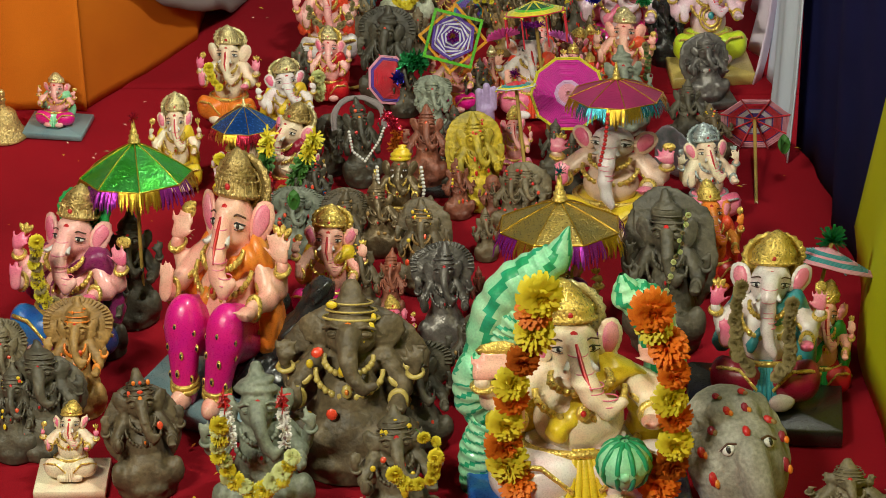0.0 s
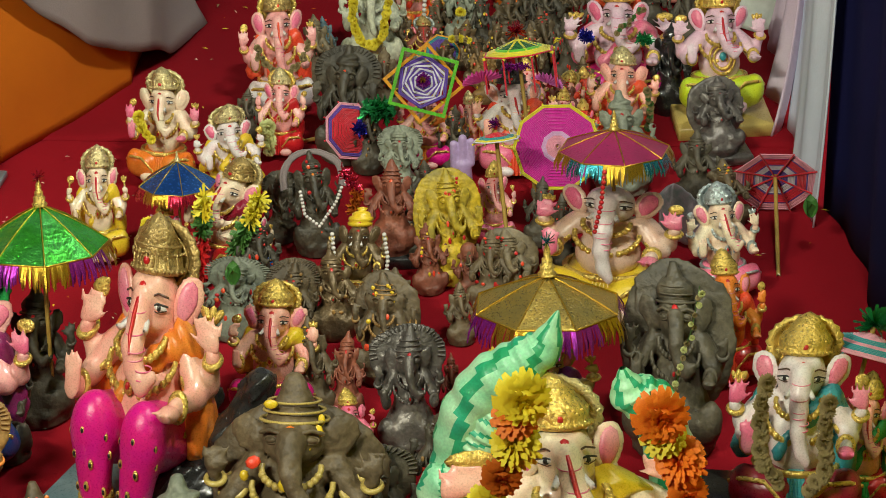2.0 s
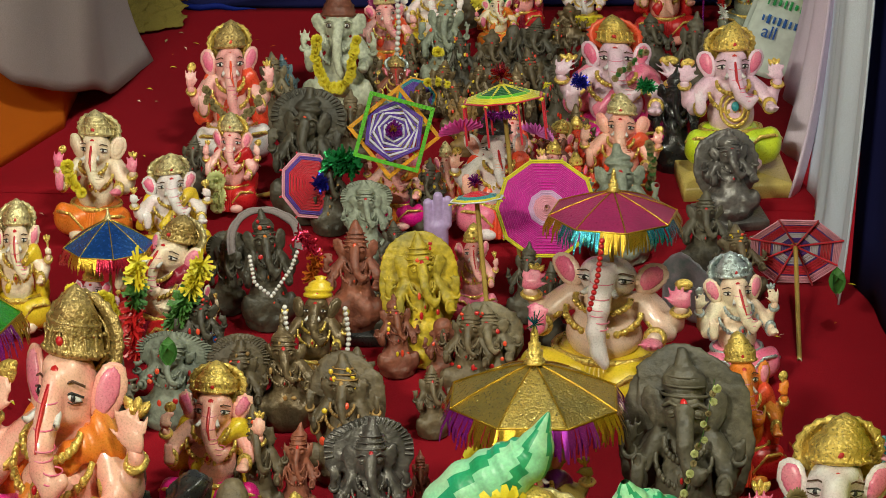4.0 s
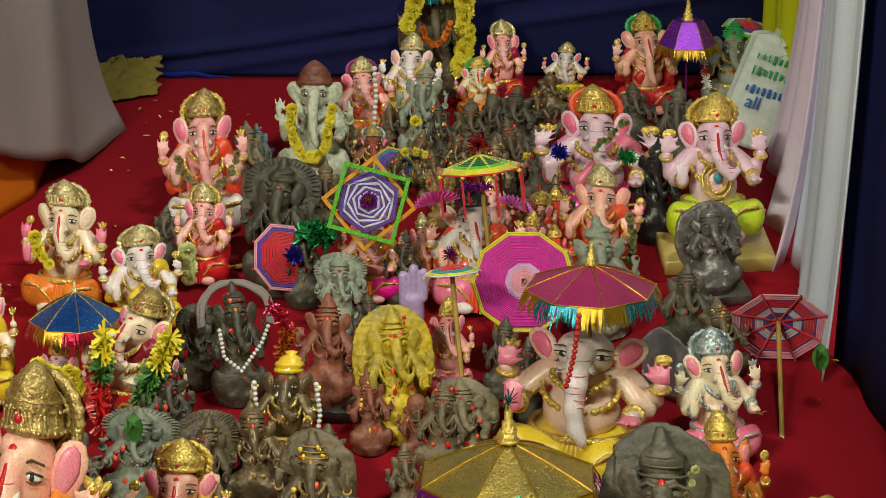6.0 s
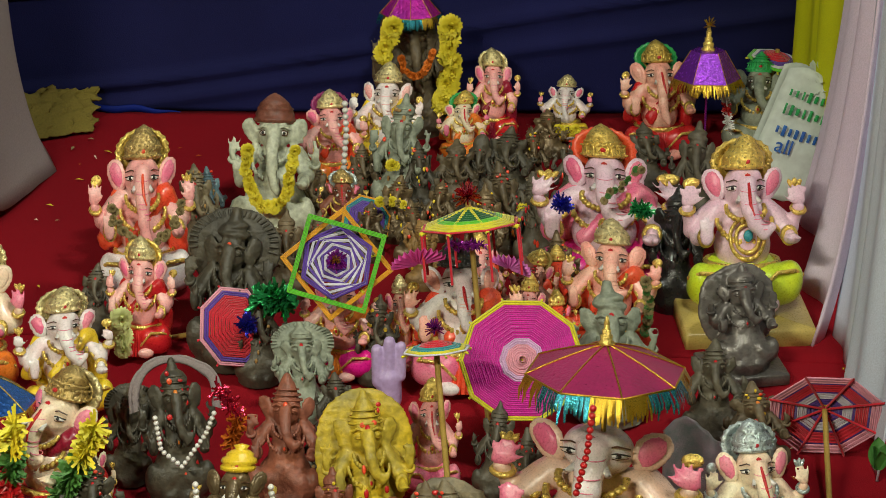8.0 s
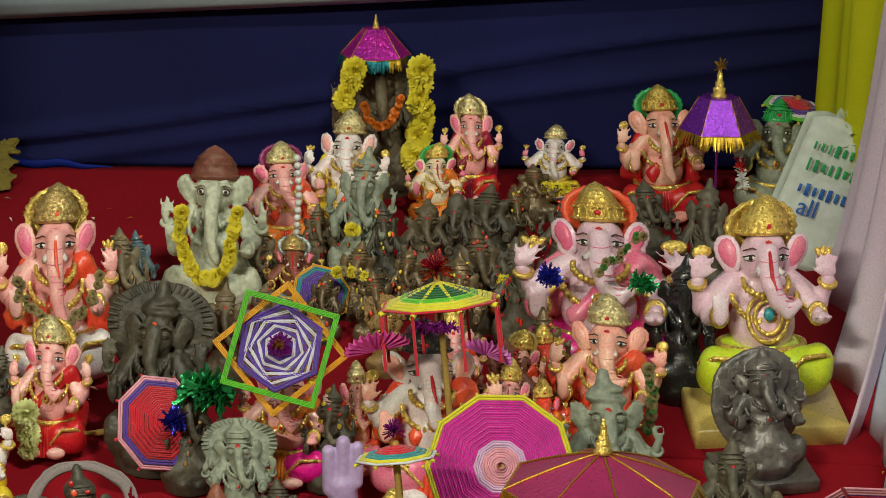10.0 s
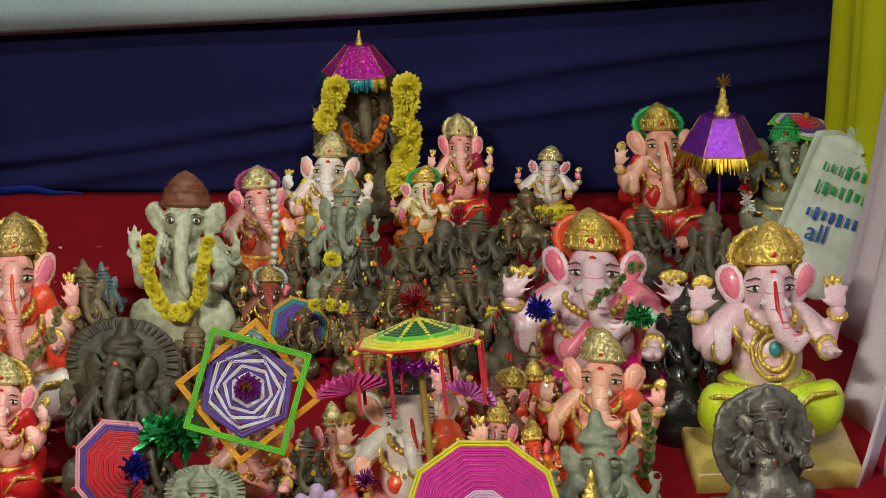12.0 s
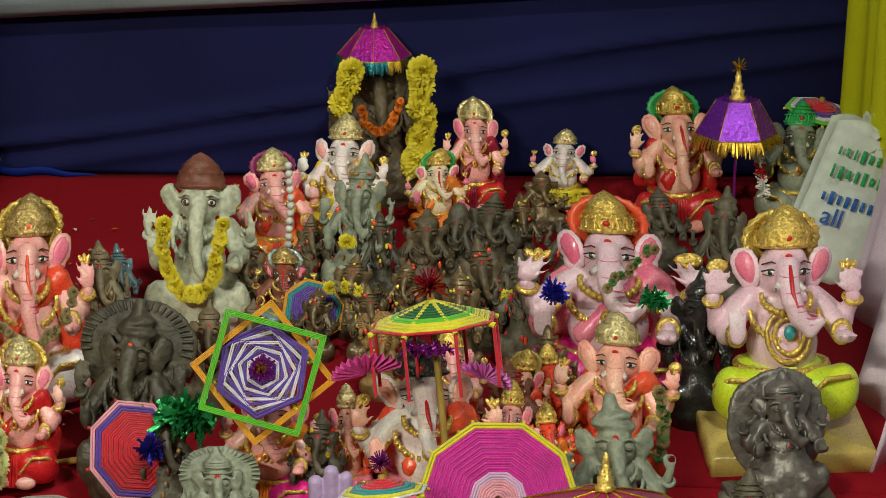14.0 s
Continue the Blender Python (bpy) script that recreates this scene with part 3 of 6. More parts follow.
        B.add(ball((0, -0.25, 0.47), (0.014, 0.012, 0.016), 8), tilak or jn)
        for sx in (-1, 1):
            B.add(ring((sx * 0.30, -0.035, 0.53), 0.07, 0.022, (50, sx * 30, 0), 14), jn)
            B.add(ring((sx * 0.302, -0.22, 0.445 + lo), 0.045, 0.02, (90, 0, 0), 14), jn)
            B.add(ring((sx * (hx - 0.008), -0.055, tops[(sx + 1) // 2][1] - 0.075), 0.045, 0.017, (35, 0, 0), 14), jn)
        if not clay:
            # what the raised hands hold: an axe blade and a lotus bud
            for (px, pz), kind in zip(tops, (0, 1)):
                B.add(tube([(px, -0.05, pz + 0.02), (px, -0.04, pz + 0.13)], 0.012, 6), props)
                if (kind + seed) % 2:
                    B.add(ball((px + 0.01, -0.04, pz + 0.135), (0.046, 0.016, 0.052), 10, (0, 20, 0)), props)
                else:
                    for d in (-1, 0, 1):
                        B.add(ball((px + 0.02 * d, -0.04, pz + 0.13 - 0.008 * abs(d)), (0.018, 0.02, 0.045), 8, (0, 22 * d, 0)), props)
            for i in range(9):
                q = tl[1 + i * 4 // 9]
                B.add(ring((q[0], q[1] - 0.003, 0.79 - i * 0.034 * length), 0.066 - i * 0.003, 0.0035, (12, 0, 0), 14), ear)
    rng = random.Random(seed * 7 + 3)
    if spots:
        for i in range(10):
            a, zz = rng.uniform(-1.2, 1.2), rng.uniform(0.2, 1.15)
            r = 0.27 if zz < 0.7 else 0.17
            B.add(ball((r * math.sin(a), -r * math.cos(a) - 0.012, zz), (rng.uniform(0.018, 0.042), 0.012, rng.uniform(0.018, 0.046)), 8), rng.choice((spots, spots, 'vermilion')) if clay else spots)
    if arc:
        th = np.linspace(-0.25, math.pi + 0.25, 26)
        for rr, w in ((0.5, 0.05), (0.56, 0.022)):
            v, f = tube([(rr * math.cos(t), 0.12, 0.82 + rr * 0.95 * math.sin(t)) for t in th], w, 8)
            v[:, 1] = 0.12 + (v[:, 1] - 0.12) * 0.4
            B.add((v, f), arc)
    if base:
        bh = 0.11
        B.add(block((0, -0.03, bh / 2), (basesize[0], basesize[1], bh)), base)
        for q in range(len(B.v) - 1):
            B.v[q] = B.v[q] * (1, 1, (1.35 - bh) / 1.35) + (0, 0, bh - 0.015)
    sx, sz = W, H / 1.35
    # longer legs and body, a smaller head
    for q in range(len(B.v)):
        v = B.v[q]
        w = np.clip((v[:, 2] - 0.66) / 0.12, 0, 1)
        ax = np.abs(v[:, 0])
        nx = np.sign(v[:, 0]) * np.interp(ax, [0, 0.3, 0.47, 2], [0, 0.272, 0.455, 1.985])
        near = np.clip((0.47 - ax) / 0.10, 0, 1)
        nx = (v[:, 0] * (1 - w) + nx * w) * (1 - (1 - headk) * w * near)
        g = np.radians(nod) * np.clip((v[:, 2] - 0.62) / 0.2, 0, 1) * (np.abs(v[:, 0]) < 0.37)
        nx = nx + np.sin(g) * np.maximum(v[:, 2] - 0.7, 0)
        B.v[q] = np.stack([nx, v[:, 1] * (1 - 0.12 * w) * (1 - 0.5 * (1 - headk) * w), np.interp(v[:, 2], [0, 0.3, 0.7, 0.96, 1.35], [0, 0.39, 0.84, 1.085, 1.35])], 1)
    # the upper body leans back a little
    t = np.linspace(0, 1.2, 61)
    w = np.clip((t - 0.1) / 0.45, 0, 1)
    th = radians(bend) * w * w * (3 - 2 * w)
    ys, zs = np.concatenate([[0], np.cumsum(np.sin(th))[:-1]]) * 0.02 * H, np.concatenate([[0], np.cumsum(np.cos(th))[:-1]]) * 0.02 * H
    for q in range(len(B.v)):
        v = B.v[q]
        zn = np.maximum(v[:, 2], 0) / 1.35
        a, yy = np.interp(zn, t, th), v[:, 1] * sx
        B.v[q] = np.stack([v[:, 0] * sx, np.interp(zn, t, ys) + yy * np.cos(a), np.maximum(0, np.interp(zn, t, zs) - yy * np.sin(a))], 1)
    ob = B.object(name)
    ob.matrix_world = pose(x, y, z, 0, tilt, yaw)
    return tagged(ob, label, "statue", "idols on the red carpet")


def sheet(name, fn, nu, nv, mname, thick=0.004, parent=None):
    """A cloth: fn(u, v) gives its points."""
    B = Build()
    v = [fn(i / (nu - 1), j / (nv - 1)) for j in range(nv) for i in range(nu)]
    B.add((np.array(v), grid_faces(nu, nv)), mname)
    ob = B.object(name, parent)
    so = ob.modifiers.new("thickness", "SOLIDIFY")
    so.thickness = thick
    return ob


def along(path, u):
    """The point at the share u of a line of (x, y) points."""
    p = np.asarray(path, float)
    d = np.concatenate([[0], np.cumsum(np.linalg.norm(np.diff(p, axis=0), axis=1))])
    s = u * d[-1]
    return np.array([np.interp(s, d, p[:, i]) for i in range(p.shape[1])])


def drape(name, path, z0, z1, folds, depth, mname, nu=90, nv=26, seed=0, flare=0.0, label="", category="curtain", kick=0.0):
    """A hanging cloth along a floor line, with folds that widen towards its foot."""
    rng = random.Random(seed)
    ph = [rng.uniform(0, 6.28) for _ in range(4)]

    def fn(u, v):
        p, q = along(path, u), along(path, min(1, u + 0.01)) - along(path, max(0, u - 0.01))
        n = np.array([q[1], -q[0]]) / (np.linalg.norm(q) + 1e-9)
        w = depth * (0.55 + 0.45 * (1 - v)) * (math.sin(folds * 6.28 * u + ph[0] + 0.6 * math.sin(3 * v + ph[1])) + 0.5 * math.sin(folds * 14.1 * u + ph[2] + v))
        w += kick * math.exp(-(z1 - z0) * v / 0.2) - flare * (1 - v) ** 2
        return (p[0] + n[0] * w, p[1] + n[1] * w, z0 + (z1 - z0) * v)

    ob = sheet(name, fn, nu, nv, mname, 0.003)
    return tagged(ob, label, category, kind="structure")


def flower_mesh(name, r, mname, petals=(9, 15, 20, 22, 18), droop=0.3):
    """A double flower head: rings of small bent petals round a core."""
    rng = random.Random(5)
    B = Build()
    B.add(ball((0, 0, 0), (r * 0.5, r * 0.5, r * 0.42), 8), mname)
    for k, n in enumerate(petals):
        el = 1.4 - k * 0.4
        for i in range(n):
            a, e = 6.283 * (i + 0.5 * (k % 2)) / n + rng.uniform(-0.12, 0.12), el + rng.uniform(-0.15, 0.15)
            d = Vector((math.cos(a) * math.cos(e), math.sin(a) * math.cos(e), math.sin(e)))
            t = Vector((-math.sin(a), math.cos(a), 0))
            up = d.cross(t)
            w = r * 0.15
            p0, p1, p2 = d * r * 0.35, d * r * 0.8 + up * r * 0.05, d * r * rng.uniform(0.92, 1.08) - up * r * droop * 0.4
            B.add(([p0 - t * w * 0.5, p0 + t * w * 0.5, p1 + t * w, p1 - t * w, p2 + t * w * 0.55 + up * r * 0.04, p2 - t * w * 0.55 - up * r * 0.04], [(0, 1, 2, 3), (3, 2, 4, 5)]), mname)
    ob = B.object(name)
    me = ob.data
    bpy.data.objects.remove(ob)
    return me


FLOWERS = {}


def garland(name, label, path, mats, r, step=1.5, category="garland", jitter=0.25, string=True, seed=2):
    """Flower heads threaded along a 3D line."""
    rng = random.Random(seed)
    top = new(name)
    path = np.asarray(path, float)
    top.location = path[0]
    d = np.concatenate([[0], np.cumsum(np.linalg.norm(np.diff(path, axis=0), axis=1))])
    n = max(2, int(d[-1] / (r * step)))
    for i in range(n):
        s = d[-1] * (i + 0.5) / n
        p = np.array([np.interp(s, d, path[:, q]) for q in range(3)]) - path[0]
        m = mats[i % len(mats)]
        if m not in FLOWERS:
            FLOWERS[m] = flower_mesh("flower", 1.0, m)
        f = new("flower", FLOWERS[m])
        f.parent = top
        k = r * rng.uniform(0.82, 1.15)
        f.matrix_local = Matrix.Translation(p + np.array([rng.uniform(-1, 1), rng.uniform(-1, 0.4), rng.uniform(-1, 1)]) * r * jitter) @ Euler((rng.uniform(0.7, 1.7), rng.uniform(-0.5, 0.5), rng.uniform(-0.6, 0.6))).to_matrix().to_4x4() @ Matrix.Scale(k, 4)
    if string:
        B = Build()
        B.add(tube(path - path[0], r * 0.12, 5), "leaf")
        B.object("string", top)
    return tagged(top, label, category, "flower garlands")


def pom(B, c, r, mname, n=80, seed=1):
    """A burst of tinsel strips."""
    rng = random.Random(seed)
    for _ in range(n):
        a, e = rng.uniform(0, 6.28), math.asin(rng.uniform(-0.6, 1))
        d = Vector((math.cos(a) * math.cos(e), math.sin(a) * math.cos(e), math.sin(e)))
        t = d.orthogonal().normalized() * r * 0.09
        p = Vector(c)
        q = p + d * r * rng.uniform(0.7, 1.1)
        B.add(([p - t, p + t, q + t, q - t], [(0, 1, 2, 3)]), mname)


def turned(foot, hub, spin=0):
    f, h = Vector(foot), Vector(hub)
    return Matrix.Translation(f) @ (h - f).to_track_quat("Z", "Y").to_matrix().to_4x4() @ pose(0, 0, 0, 0, 0, spin), (h - f).length


def canopy_points(n, R, drop, curve=0.25, rows=4):
    out = []
    for j in range(rows + 1):
        s = j / rows
        out.append([(R * s * math.cos(6.2832 * i / n), R * s * math.sin(6.2832 * i / n), -drop * (s * (1 - curve) + curve * s * s)) for i in range(n + 1)])
    return out


def umbrella(label, foot, hub, R, drop, panels, fringe=(), n=8, finial="gold", spin=0, pole="bamboo", fin=0.35, fringe_len=0.3, tuft=None, rim=None, top_cut=0.0):
    """A ceremonial parasol: panels of foil card, a fringe of tinsel, a spire and a pole."""
    m, L = turned(foot, hub, spin)
    top = new("ceremonial_umbrella")
    top.matrix_world = m
    P = canopy_points(n, R, drop)
    if top_cut:
        P = [[(p[0] * (top_cut + (1 - top_cut) * 1), p[1], p[2]) for p in row] for row in P]
        P[0] = [(top_cut * R * math.cos(6.2832 * i / n), top_cut * R * math.sin(6.2832 * i / n), 0) for i in range(n + 1)]
        P[1] = [tuple(a + (b - a) * 0.25 for a, b in zip(P[0][i], P[4][i])) for i in range(n + 1)]
        P[2] = [tuple(a + (b - a) * 0.5 for a, b in zip(P[0][i], P[4][i])) for i in range(n + 1)]
        P[3] = [tuple(a + (b - a) * 0.75 for a, b in zip(P[0][i], P[4][i])) for i in range(n + 1)]
    rng = random.Random(int(R * 10000))
    for i in range(n):
        B = Build()
        v, f = [], []
        for row in P:
            v += [row[i], row[i + 1]]
        k = len(v)
        v += [(x, y, z - R * 0.02) for x, y, z in v]
        for j in range(len(P) - 1):
            a = 2 * j
            f += [(a, a + 2, a + 3, a + 1), (a + k, a + 1 + k, a + 3 + k, a + 2 + k)]
        v = [(x, y, z + L) for x, y, z in v]
        B.add((v, f), panels[i % len(panels)])
        B.object("canopy_panel", top, smooth=False)
    if top_cut:
        B = Build()
        B.add(lathe([(0.001, L + R * 0.015), (top_cut * R * 0.98, L + R * 0.01), (top_cut * R * 0.98, L - R * 0.02)], n), panels[0])
        B.object("canopy_top", top, smooth=False)
    B = Build()
    for i in range(n):
        B.add(tube([(x * 1.005, y * 1.005, z + L + R * 0.008) for x, y, z in [row[i] for row in P]], R * 0.012, 5), rim or "tinsel_gold")
    e = P[-1]
    B.add(tube([(x, y, z + L) for x, y, z in e[:-1]], R * 0.016, 5, True), rim or "tinsel_gold")
    B.object("rib", top)
    if fringe:
        B = Build()
        for i in range(n):
            a, b = Vector(e[i]), Vector(e[i + 1])
            for q in range(30):
                s = (q + rng.random()) / 30
                mname = fringe[int(s * 2 + i) % len(fringe)]
                p = a.lerp(b, s) + Vector((0, 0, L))
                out = Vector((p.x, p.y, 0)).normalized()
                t = (b - a).normalized() * R * 0.018
                l = R * fringe_len * rng.uniform(0.75, 1.25)
                d = out * l * rng.uniform(0.1, 0.5) - Vector((0, 0, l))
                B.add(([p - t, p + t, p + t + d * 0.6 + out * R * 0.03, p - t + d * 0.6 + out * R * 0.03, p + t * 0.6 + d, p - t * 0.6 + d], [(0, 1, 2, 3), (3, 2, 4, 5)]), mname)
        tagged(B.object("fringe", top, "shiny cut tinsel fringe"), kind="stuff")
    B = Build()
    B.add(tube([(0, 0, 0), (0, 0, L * 0.5), (0, 0, L)], R * 0.035, 8), pole)
    B.object("pole", top)
    if finial:
        B = Build()
        h = R * fin
        B.add(lathe([(h * 0.26, L), (h * 0.28, L + h * 0.06), (h * 0.2, L + h * 0.12), (h * 0.22, L + h * 0.3), (h * 0.15, L + h * 0.34), (h * 0.16, L + h * 0.5), (h * 0.1, L + h * 0.55), (h * 0.1, L + h * 0.75), (h * 0.03, L + h), (0.0002, L + h)], 14), finial)
        if tuft:
            T = Build()
            pom(T, (0, 0, L + h), h * 0.35, tuft, 24)
        fo = B.object("finial", top, "pointed metal spire")
        if tuft:
            tagged(T.object("tuft", fo), "burst of tinsel strips", kind="stuff")
    return tagged(top, label, "umbrella", "small ceremonial umbrellas")


def yarn_umbrella(label, foot, hub, R, drop, bands, n=8, spin=0, pole="bamboo", rim="thread_yellow", tuft=None, thick=0.0014, rods=None, twist=0):
    """A parasol of thread wound round spokes: ring upon ring of yarn in colour bands. bands: (share of radius, thread)."""
    m, L = turned(foot, hub, spin)
    top = new("yarn_umbrella")
    top.matrix_world = m
    last = 0.02
    for row, (share, mname) in enumerate(bands):
        B = Build()
        off = radians(twist) * row
        k = max(2, int((share - last) * R / 0.0021))
        for q in range(k):
            s = last + (share - last) * (q + 0.5) / k
            pts = []
            for i in range(n):
                a, b = 6.2832 * i / n + off, 6.2832 * (i + 1) / n + off
                for w in (0, 0.5):
                    x, y = math.cos(a) * (1 - w) + math.cos(b) * w, math.sin(a) * (1 - w) + math.sin(b) * w
                    pts.append((R * s * x, R * s * y, L - drop * s + (0.0006 if q % 2 else 0) + (0.0007 * row if twist else 0)))
            B.add(tube(pts, (share - last) * R / k * 0.56, 4, True), mname)
        B.object("thread_band", top)
        last = share
    for i in range(n):
        B = Build()
        a = 6.2832 * i / n
        B.add(tube([(0, 0, L + (thick - 0.0014) - 0.002), (R * 1.03 * math.cos(a), R * 1.03 * math.sin(a), L - drop * 1.03 - 0.002)], thick, 6), rim)
        B.object("rib", top)
        if rods:
            B = Build()
            B.add(tube([(R * math.cos(a), R * math.sin(a), L - drop), (R * 1.01 * math.cos(a), R * 1.01 * math.sin(a), L - drop - 0.055)], 0.0016, 6), rods)
            B.object("hanging_rod", top)
    B = Build()
    B.add(tube([(0, 0, 0), (0, 0, L * 0.5), (0, 0, L + R * 0.1)], 0.0032, 8), pole)
    B.object("pole", top)
    if tuft:
        B = Build()
        pom(B, (0, 0, L + 0.012), R * 0.3, tuft[0])
        if len(tuft) > 1:
            pom(B, (0, 0, L + 0.02), R * 0.16, tuft[1], 30, 4)
        tagged(B.object("tinsel_flower", top, "crinkled tinsel flower"), kind="stuff")
    return tagged(top, label, "umbrella", "small ceremonial umbrellas")


def star_frame(hub, R):
    """Two crossed thread squares, green over orange, round a wound kite."""
    top = new("thread_star")
    top.matrix_world = pose(*hub) @ pose(0, 0, 0, 62, 0, 0)
    for spin, mname, dz in ((-6, "thread_orange", -0.004), (30, "thread_green", 0.004)):
        B = Build()
        for k in range(4):
            r = R * (1 - 0.03 * k)
            a = [radians(spin + 90 * i) for i in range(4)]
            c = [(r * math.cos(t), r * math.sin(t), dz) for t in a]
            for i in range(4):
                B.add(tube([c[i], c[(i + 1) % 4]], 0.0007, 5), mname)
        B.object("thread_square", top)
    B = Build()
    B.add(tube([(0, 0, 0), (0, -hub[2] * 0.55, -hub[2] * 0.75)], 0.002, 6), "bamboo")
    B.object("stick", top)
    return tagged(top, "green and orange thread squares crossed into a star", "decoration")


def fluff(name, label, path, mats, r, n=420, seed=3, category="garland"):
    """A soft bushy rope of short fibres in colour lengths."""
    rng = random.Random(seed)
    path = np.asarray(path, float)
    top = path[0]
    parts = [Build() for _ in mats]
    for i in range(n):
        u = i / n
        s = u * (len(path) - 1)
        k = min(int(s), len(path) - 2)
        p = Vector(path[k] + (path[k + 1] - path[k]) * (s - k) - top)
        d = Vector((rng.gauss(0, 1), rng.gauss(0, 1), rng.gauss(0, 1))).normalized()
        t = d.orthogonal().normalized() * r * 0.10
        q = p + d * r * rng.uniform(0.7, 1.15)
        parts[min(int(u * len(mats)), len(mats) - 1)].add(([p - t, p + t, q + t, q - t], [(0, 1, 2, 3)]), mats[min(int(u * len(mats)), len(mats) - 1)])
    ob = new(name)
    ob.location = top
    for B in parts:
        if B.v:
            tagged(B.object("tuft", ob), kind="stuff")
    return tagged(ob, label, category)


def bead_string(label, path, mname, r):
    """A string of beads, each a bead of its own."""
    path = np.asarray(path, float)
    ob = new("bead_string")
    ob.location = path[0]
    d = np.concatenate([[0], np.cumsum(np.linalg.norm(np.diff(path, axis=0), axis=1))])
    B = Build()
    B.add(ball((0, 0, 0), r, 10), mname)
    first = B.object("bead", ob)
    n = max(2, int(d[-1] / (2.1 * r)))
    for i in range(n):
        p = [np.interp(d[-1] * i / n, d, path[:, q]) - path[0][q] for q in range(3)]
        b = first if i == 0 else new("bead", first.data)
        b.parent = ob
        b.location = p
    return tagged(ob, label, "beads")


def blob(name, label, prims, mname, size, at, cells=50, category="ornament", extra=None, yaw=0, rough=0.0):
    """One sculpted thing: prims in units of its size."""
    B = Build()
    B.add(sculpt(prims, 1.0 / cells, 0.04, rough, 3), mname)
    for piece, m in extra or []:
        B.add(piece, m)
    B.v = [v * size for v in B.v]
    ob = B.object(name)
    ob.matrix_world = pose(*at, 0, 0, yaw)
    return tagged(ob, label, category)


def striped_scroll(label, paths, at):
    """A scrolled backrest: fat tapered rolls with slanting bands of two greens, each roll a part."""
    top = new("scroll_backrest")
    top.location = at
    for path, rads in paths:
        n = 84
        u = np.linspace(0, 1, n)
        src = np.linspace(0, 1, len(path))
        P = np.stack([np.interp(u, src, [p[i] - at[i] for p in path]) for i in range(3)], 1)
        R = np.interp(u, np.linspace(0, 1, len(rads)), rads)
        for _ in range(14):
            P[1:-1] = (P[:-2] + 2 * P[1:-1] + P[2:]) / 4
        R = R * (1 + 0.05 * np.sin(u * 60))
        v, f = tube(P, R, 24)
        B = Build()
        B.add((v, f), "mint_roll")
        ob = B.object("roll", top)
        ob.data.materials.append(mat("green_roll"))
        k = np.arange(len(f))
        band, tw = k // 24, np.abs(k % 24 - 12)
        long = ((k % 24) + band // 7) % 6 < 2
        ob.data.polygons.foreach_set("material_index", (long if rads[-1] < 0.005 else (band + 2 * tw) % 11 < 3).astype(np.int32))
    return tagged(top, label, "backrest")


material("mint_roll", (0.30, 0.78, 0.45), 0.4, scale=60, second=(0.55, 0.86, 0.55), bump=0.15, coat=0.2)
material("green_roll", (0.02, 0.36, 0.14), 0.4, scale=60, second=(0.03, 0.5, 0.3), bump=0.15, coat=0.2)
material("lavender", (0.50, 0.36, 0.66), 0.45, scale=40, second=(0.60, 0.46, 0.72), bump=0.15)


def ribbed_cushion(at, size):
    """A round cushion of green gores with raised seams and a button."""
    top = new("ribbed_cushion")
    top.location = at
    B = Build()
    B.add((lathe([(0.02, 0.03), (0.25, 0.08), (0.43, 0.28), (0.48, 0.5), (0.43, 0.72), (0.25, 0.92), (0.02, 0.97)], 40, 0.06, 10)[0] * size, grid_faces(40, 7, True)), "mint_roll")
    B.object("body", top)
    for a in np.linspace(0, 5.65, 10):
        B = Build()
        B.add(tube([(size * 0.47 * math.sin(b) * math.cos(a), size * 0.47 * math.sin(b) * math.sin(a), size * (0.5 - 0.46 * math.cos(b))) for b in np.linspace(0.15, 3.0, 12)], 0.05 * size, 6), "green_roll")
        B.object("seam", top)
    B = Build()
    B.add(ball((0, -0.47 * size, 0.5 * size), (0.1 * size, 0.05 * size, 0.1 * size), 8), "mint_roll")
    B.object("button", top)
    return tagged(top, "shiny green ribbed ball cushion at an idol's side", "cushion")


def cloth_bag(at):
    """A printed shopping bag, crumpled and leaning; its writing as bars but for one plain word."""
    top = new("printed_bag")
    top.matrix_world = pose(*at, -12, 20, 4)

    def side(u, v):
        w = 0.054 * (1 + 0.05 * v)
        return ((u - 0.5) * 2 * w + 0.01 * v, -0.012 * math.sin(math.pi * u) + 0.004 * noise.noise((u * 5, v * 6, 1)) + 0.003 * noise.noise((u * 13, v * 15, 4)), 0.002 + 0.165 * v + 0.008 * v * math.sin(7 * u))

    def rear(u, v):
        p = side(u, v)
        return (p[0], 0.022 + 0.008 * math.sin(3 * u), p[2])

    sheet("bag_front", side, 16, 20, "paper", 0.0015, top)
    sheet("bag_back", rear, 16, 20, "paper", 0.0015, top)
    B = Build()
    pom(B, (0.01, 0.006, 0.165), 0.032, "paper", 90, 8)
    tagged(B.object("gathered_top", top), kind="stuff")
    rng = random.Random(4)
    for row, (zz, mname, n) in enumerate(((0.14, "green", 7), (0.118, "green", 8), (0.09, "blue", 9))):
        for i in range(n):
            B = Build()
            B.add(block((-0.038 + 0.0088 * i, -0.0165, zz), (rng.uniform(0.002, 0.005), 0.0012, rng.uniform(0.008, 0.015))), mname)
            B.object("letter_bar", top)
    cur = bpy.data.curves.new("word", "FONT")
    cur.body, cur.size, cur.extrude, cur.align_x = "all", 0.028, 0.0006, "CENTER"
    w = new("word", cur)
    cur.materials.append(mat("blue"))
    w.parent = top
    w.matrix_local = pose(-0.022, -0.0185, 0.062, 90, 0, 0)
    return tagged(top, "crumpled pale green paper bag with green and blue lettering", "bag")


